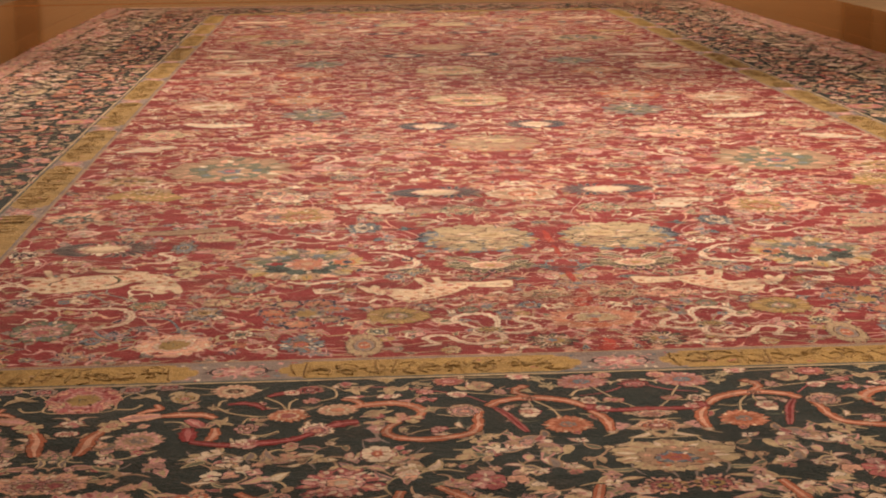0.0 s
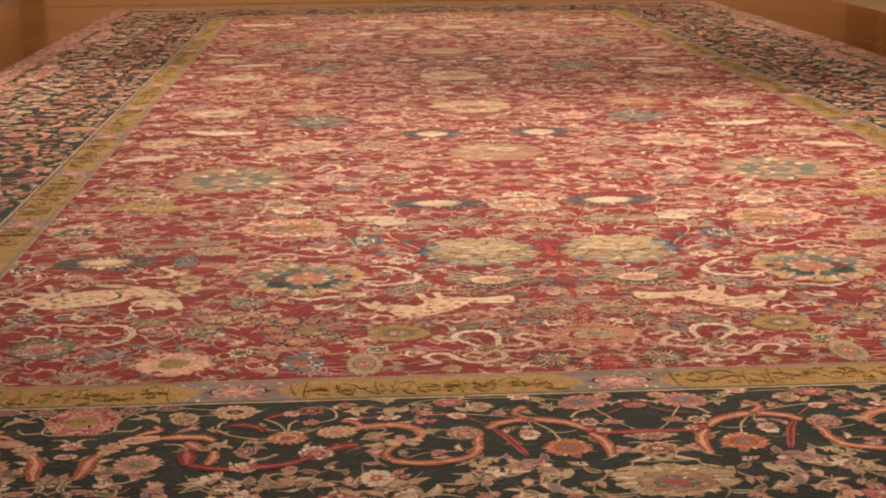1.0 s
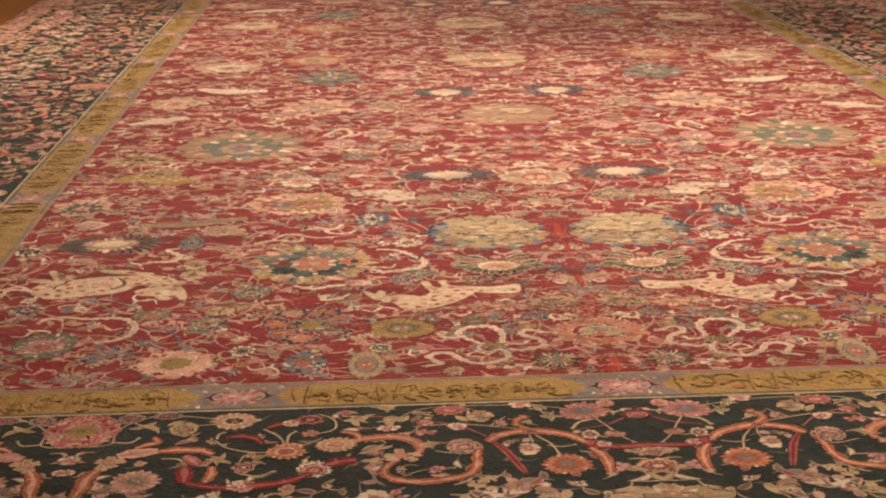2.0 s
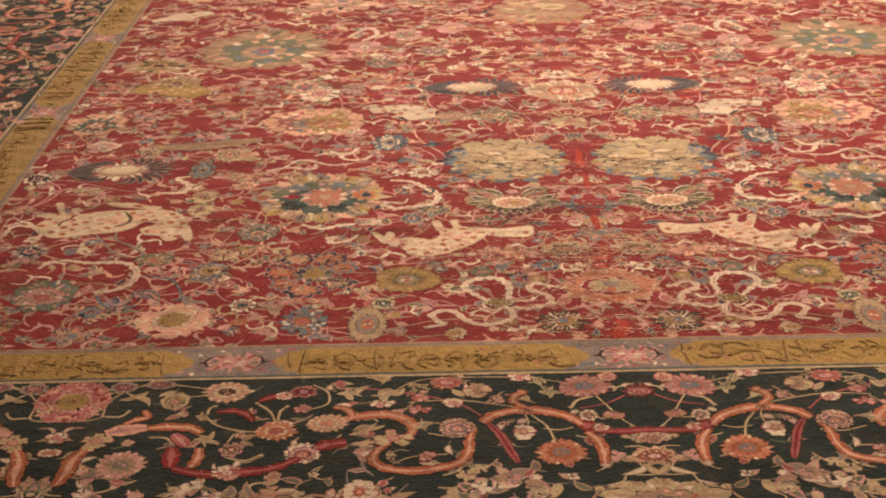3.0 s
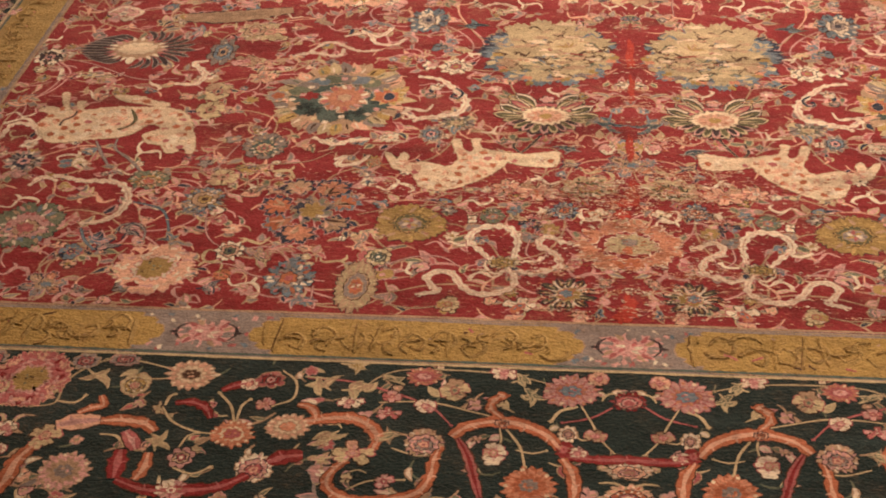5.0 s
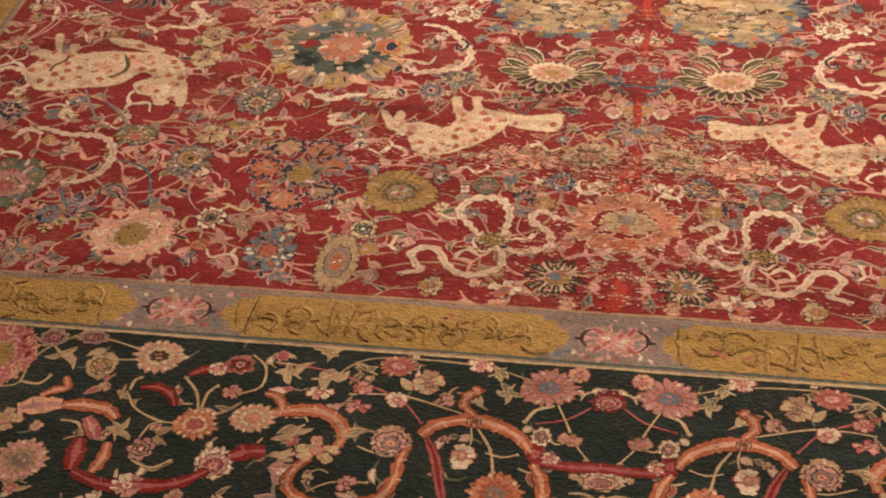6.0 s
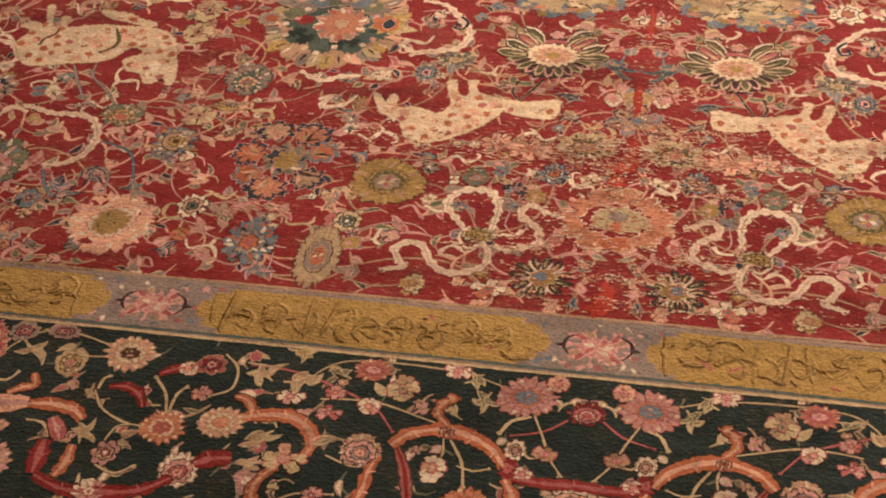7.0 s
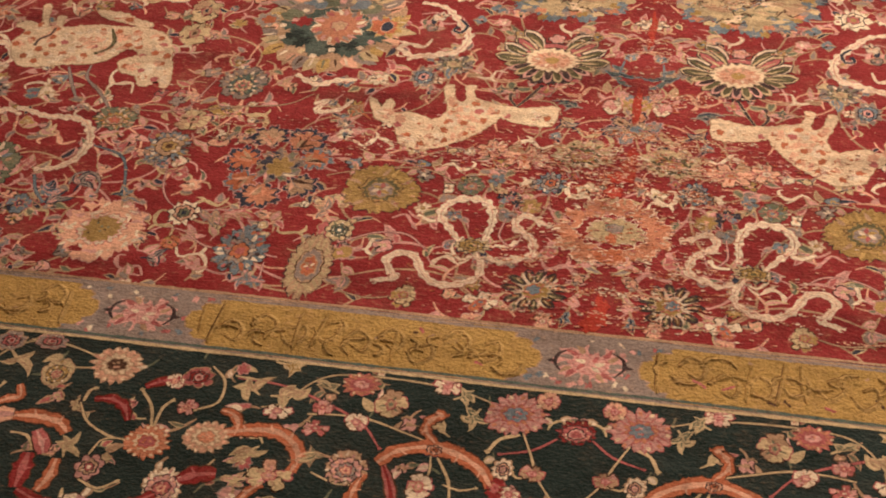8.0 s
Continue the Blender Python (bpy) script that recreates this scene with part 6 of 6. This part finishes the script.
def cartouche(seed, length, height, gap=0.0, ground="ochre"):
    d = Drawing(seed)
    h, l = height / 2, length / 2
    for grow, tint, level in ((0.0016, "tan", 0), (0.0, ground, 1)):
        pts = []
        for sx in (1, -1):
            end = [(l - 0.05, -1.0), (l - 0.04, -0.97), (l - 0.033, -0.82), (l - 0.036, -0.7), (l - 0.02, -0.68), (l - 0.012, -0.52), (l - 0.016, -0.4),
                   (l - 0.004, -0.3), (l, 0.0), (l - 0.004, 0.3), (l - 0.016, 0.4), (l - 0.012, 0.52), (l - 0.02, 0.68), (l - 0.036, 0.7), (l - 0.033, 0.82),
                   (l - 0.04, 0.97), (l - 0.05, 1.0)]
            pts += [(sx * (a + grow), sx * b * (h + grow)) for a, b in end]
        d.poly(pts, level * DZ, tint)
    x = -l + 0.02
    rng = d.rng
    while x < l - 0.03:  # unreadable strokes: plain bars and curls
        w = rng.uniform(0.010, 0.020)
        if rng.random() < 0.28:
            lean = rng.uniform(-0.004, 0.005)
            p = [(x, rng.uniform(-0.8, -0.4) * h), (x + lean, 0), (x + lean * 2, rng.uniform(0.5, 0.85) * h)]
        else:
            y, r, a0, turn = rng.uniform(-0.45, 0.45) * h, rng.uniform(0.006, 0.018), rng.uniform(0, 6.28), rng.choice((-1, 1)) * rng.uniform(0.5, 1.1)
            p = [(x + 1.3 * r * math.cos(a0 + turn * i), max(-0.85 * h, min(0.85 * h, y + r * math.sin(a0 + turn * i)))) for i in range(4)]
        # straw on half the cords is a highlight painted into the relief
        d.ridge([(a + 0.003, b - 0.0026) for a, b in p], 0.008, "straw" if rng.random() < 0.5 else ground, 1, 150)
        # darker line: the stroke itself, and shade painted along its cord
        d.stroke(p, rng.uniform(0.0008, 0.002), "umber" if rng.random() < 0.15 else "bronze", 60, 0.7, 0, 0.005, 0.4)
        # thin straw line paints the cord's lit crest
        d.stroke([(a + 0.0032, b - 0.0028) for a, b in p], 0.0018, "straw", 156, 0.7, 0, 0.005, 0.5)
        x += w + gap * rng.random()
    for k in range(9):  # winding stems pressed into the ground
        x, y, s = -l + 0.04 + (2 * l - 0.1) * k / 8.5, rng.uniform(-0.4, 0.4) * h, rng.choice((-1, 1))
        p = [(x, y), (x + 0.014, y + 0.4 * s * h), (x + 0.03, y + 0.1 * s * h), (x + 0.026, y - 0.35 * s * h), (x + 0.012, y - 0.2 * s * h)]
        # straw cord and bronze line paint a lit and a dark side
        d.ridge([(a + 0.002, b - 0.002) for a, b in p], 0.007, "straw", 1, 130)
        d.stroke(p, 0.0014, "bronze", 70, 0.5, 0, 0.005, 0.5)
    for k in range(16):
        d.blob(rng.uniform(-l + 0.05, l - 0.05), rng.uniform(-0.7, 0.7) * h, rng.uniform(0.003, 0.012), 0.0022, rng.choice(("brown", "tan", "gold", "gold", "rose")), 2 + k * 0.05, rng.uniform(-1, 1), 4, 0.3, 0.2)
    return d


def stripe_rosette(seed):
    d = Drawing(seed)
    rng = d.rng
    for i in range(46):  # speckled ground
        x, y = rng.uniform(-0.085, 0.085), rng.uniform(-0.038, 0.038)
        d.blob(x, y, rng.uniform(0.003, 0.007), rng.uniform(0.002, 0.005), ("blue", "grey", "pink", "cream", "blue", "rose")[i % 6], 0.1 + 0.01 * i, rng.uniform(0, 3), 4, 0.3, 0.2)
    rim(d, 0, 0, 0.044, 0.034, "pink", 1, 0, 9, 0.3, False, "grey")
    for i in range(16):
        a = 2 * math.pi * (i + rng.uniform(-0.2, 0.2)) / 16
        d.petal(0.022 * math.cos(a), 0.016 * math.sin(a), a, 0.016, 0.007, ("grey", "tan", "rose", "grey")[i % 4], 2, 0.3)
    rim(d, 0, 0, 0.024, 0.018, "pink", 2.6, 0, 7, 0.3, False, "rose")
    for i in range(7):
        a = 2 * math.pi * i / 7
        d.petal(0.006 * math.cos(a), 0.005 * math.sin(a), a, 0.012, 0.006, ("cream", "rose", "pink")[i % 3], 3.6, 0.3)
    for s in (1, -1):
        d.stroke([(s * 0.022, 0.021), (s * 0.036, 0.012), (s * 0.038, -0.004), (s * 0.028, -0.017)], 0.0045, "line", 4.2, 0.8)
        d.petal(s * 0.037, 0.0, 0.0 if s > 0 else math.pi, 0.012, 0.006, "line", 4.2)
    return d


PITCH = 0.527
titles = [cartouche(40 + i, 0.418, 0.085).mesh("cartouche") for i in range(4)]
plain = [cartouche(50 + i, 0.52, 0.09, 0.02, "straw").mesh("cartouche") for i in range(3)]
stars = [stripe_rosette(60 + i).mesh("rosette") for i in range(3)]
ys = (Y_NEAR + Y_GUARD) / 2
for s, y in ((0, ys), (math.pi, 2 * MID - ys)):
    for i in range(4):
        ob = new("cartouche", titles[i])
        ob.parent, ob.matrix_basis = guard, pose((i - 1.5) * PITCH, y, 0.00052, 0, 0, math.degrees(s))
    for i in range(5):
        ob = new("rosette", stars[i % 3])
        ob.parent, ob.matrix_basis = guard, pose((i - 2) * PITCH, y, 0.00048, 0, 0, math.degrees(s))
run = (2 * MID - 2 * ys) / 11
for sx in (1, -1):
    for i in range(11):
        ob = new("cartouche", plain[(i + sx) % 3])
        ob.parent, ob.matrix_basis = guard, pose(sx * (W_FIELD + W_GUARD) / 2, ys + (i + 0.5) * run, 0.00052, 0, 0, 90 * sx)
        if i:
            ob = new("rosette", stars[i % 3])
            ob.parent, ob.matrix_basis = guard, pose(sx * (W_FIELD + W_GUARD) / 2, ys + i * run, 0.00048, 0, 0, 90 * sx)
edges = Drawing(5)
for w, y, tint in ((W_FIELD - 0.002, Y_NEAR + 0.002, "tan"), (W_FIELD + 0.006, Y_NEAR - 0.006, "grey"), (W_GUARD + 0.001, Y_GUARD - 0.001, "beige"), (W_GUARD - 0.006, Y_GUARD + 0.006, "teal")):
    for a, b in (((-w, y), (w, y)), ((w, y), (w, 2 * MID - y)), ((w, 2 * MID - y), (-w, 2 * MID - y)), ((-w, 2 * MID - y), (-w, y))):
        n = 24
        line = [(a[0] + (b[0] - a[0]) * i / n + edges.rng.uniform(-0.0008, 0.0008), a[1] + (b[1] - a[1]) * i / n + edges.rng.uniform(-0.0008, 0.0008)) for i in range(n + 1)]
        edges.stroke(line, 0.0042, tint, 50, 0, 0, 0.008, 0.3)
ob = new("edge_line", edges.mesh("edge_line"))
ob.parent = guard

# outer stripe: small worn blossoms
d = Drawing(6)
for sx in (1, -1):
    y = Y_EDGE + 0.02
    while y < 2 * MID - Y_EDGE:
        for x in (1.61, 1.632, 1.655, 1.675, 1.692):
            x += d.rng.uniform(-0.008, 0.008)
            d.blob(sx * x, y, d.rng.uniform(0.006, 0.014), d.rng.uniform(0.008, 0.018), d.rng.choice(("rose", "pink", "peach", "grey", "pink", "rose", "brown")), 4 + d.rng.random(), 0, 6, 0.35, 0.1)
        y += d.rng.uniform(0.02, 0.036)
ob = new("outer_pattern", d.mesh("outer_pattern"))
ob.location.z = 0.0003
ob.parent = outer
tagged(ob, "small worn blossoms on salmon pink", kind="stuff")
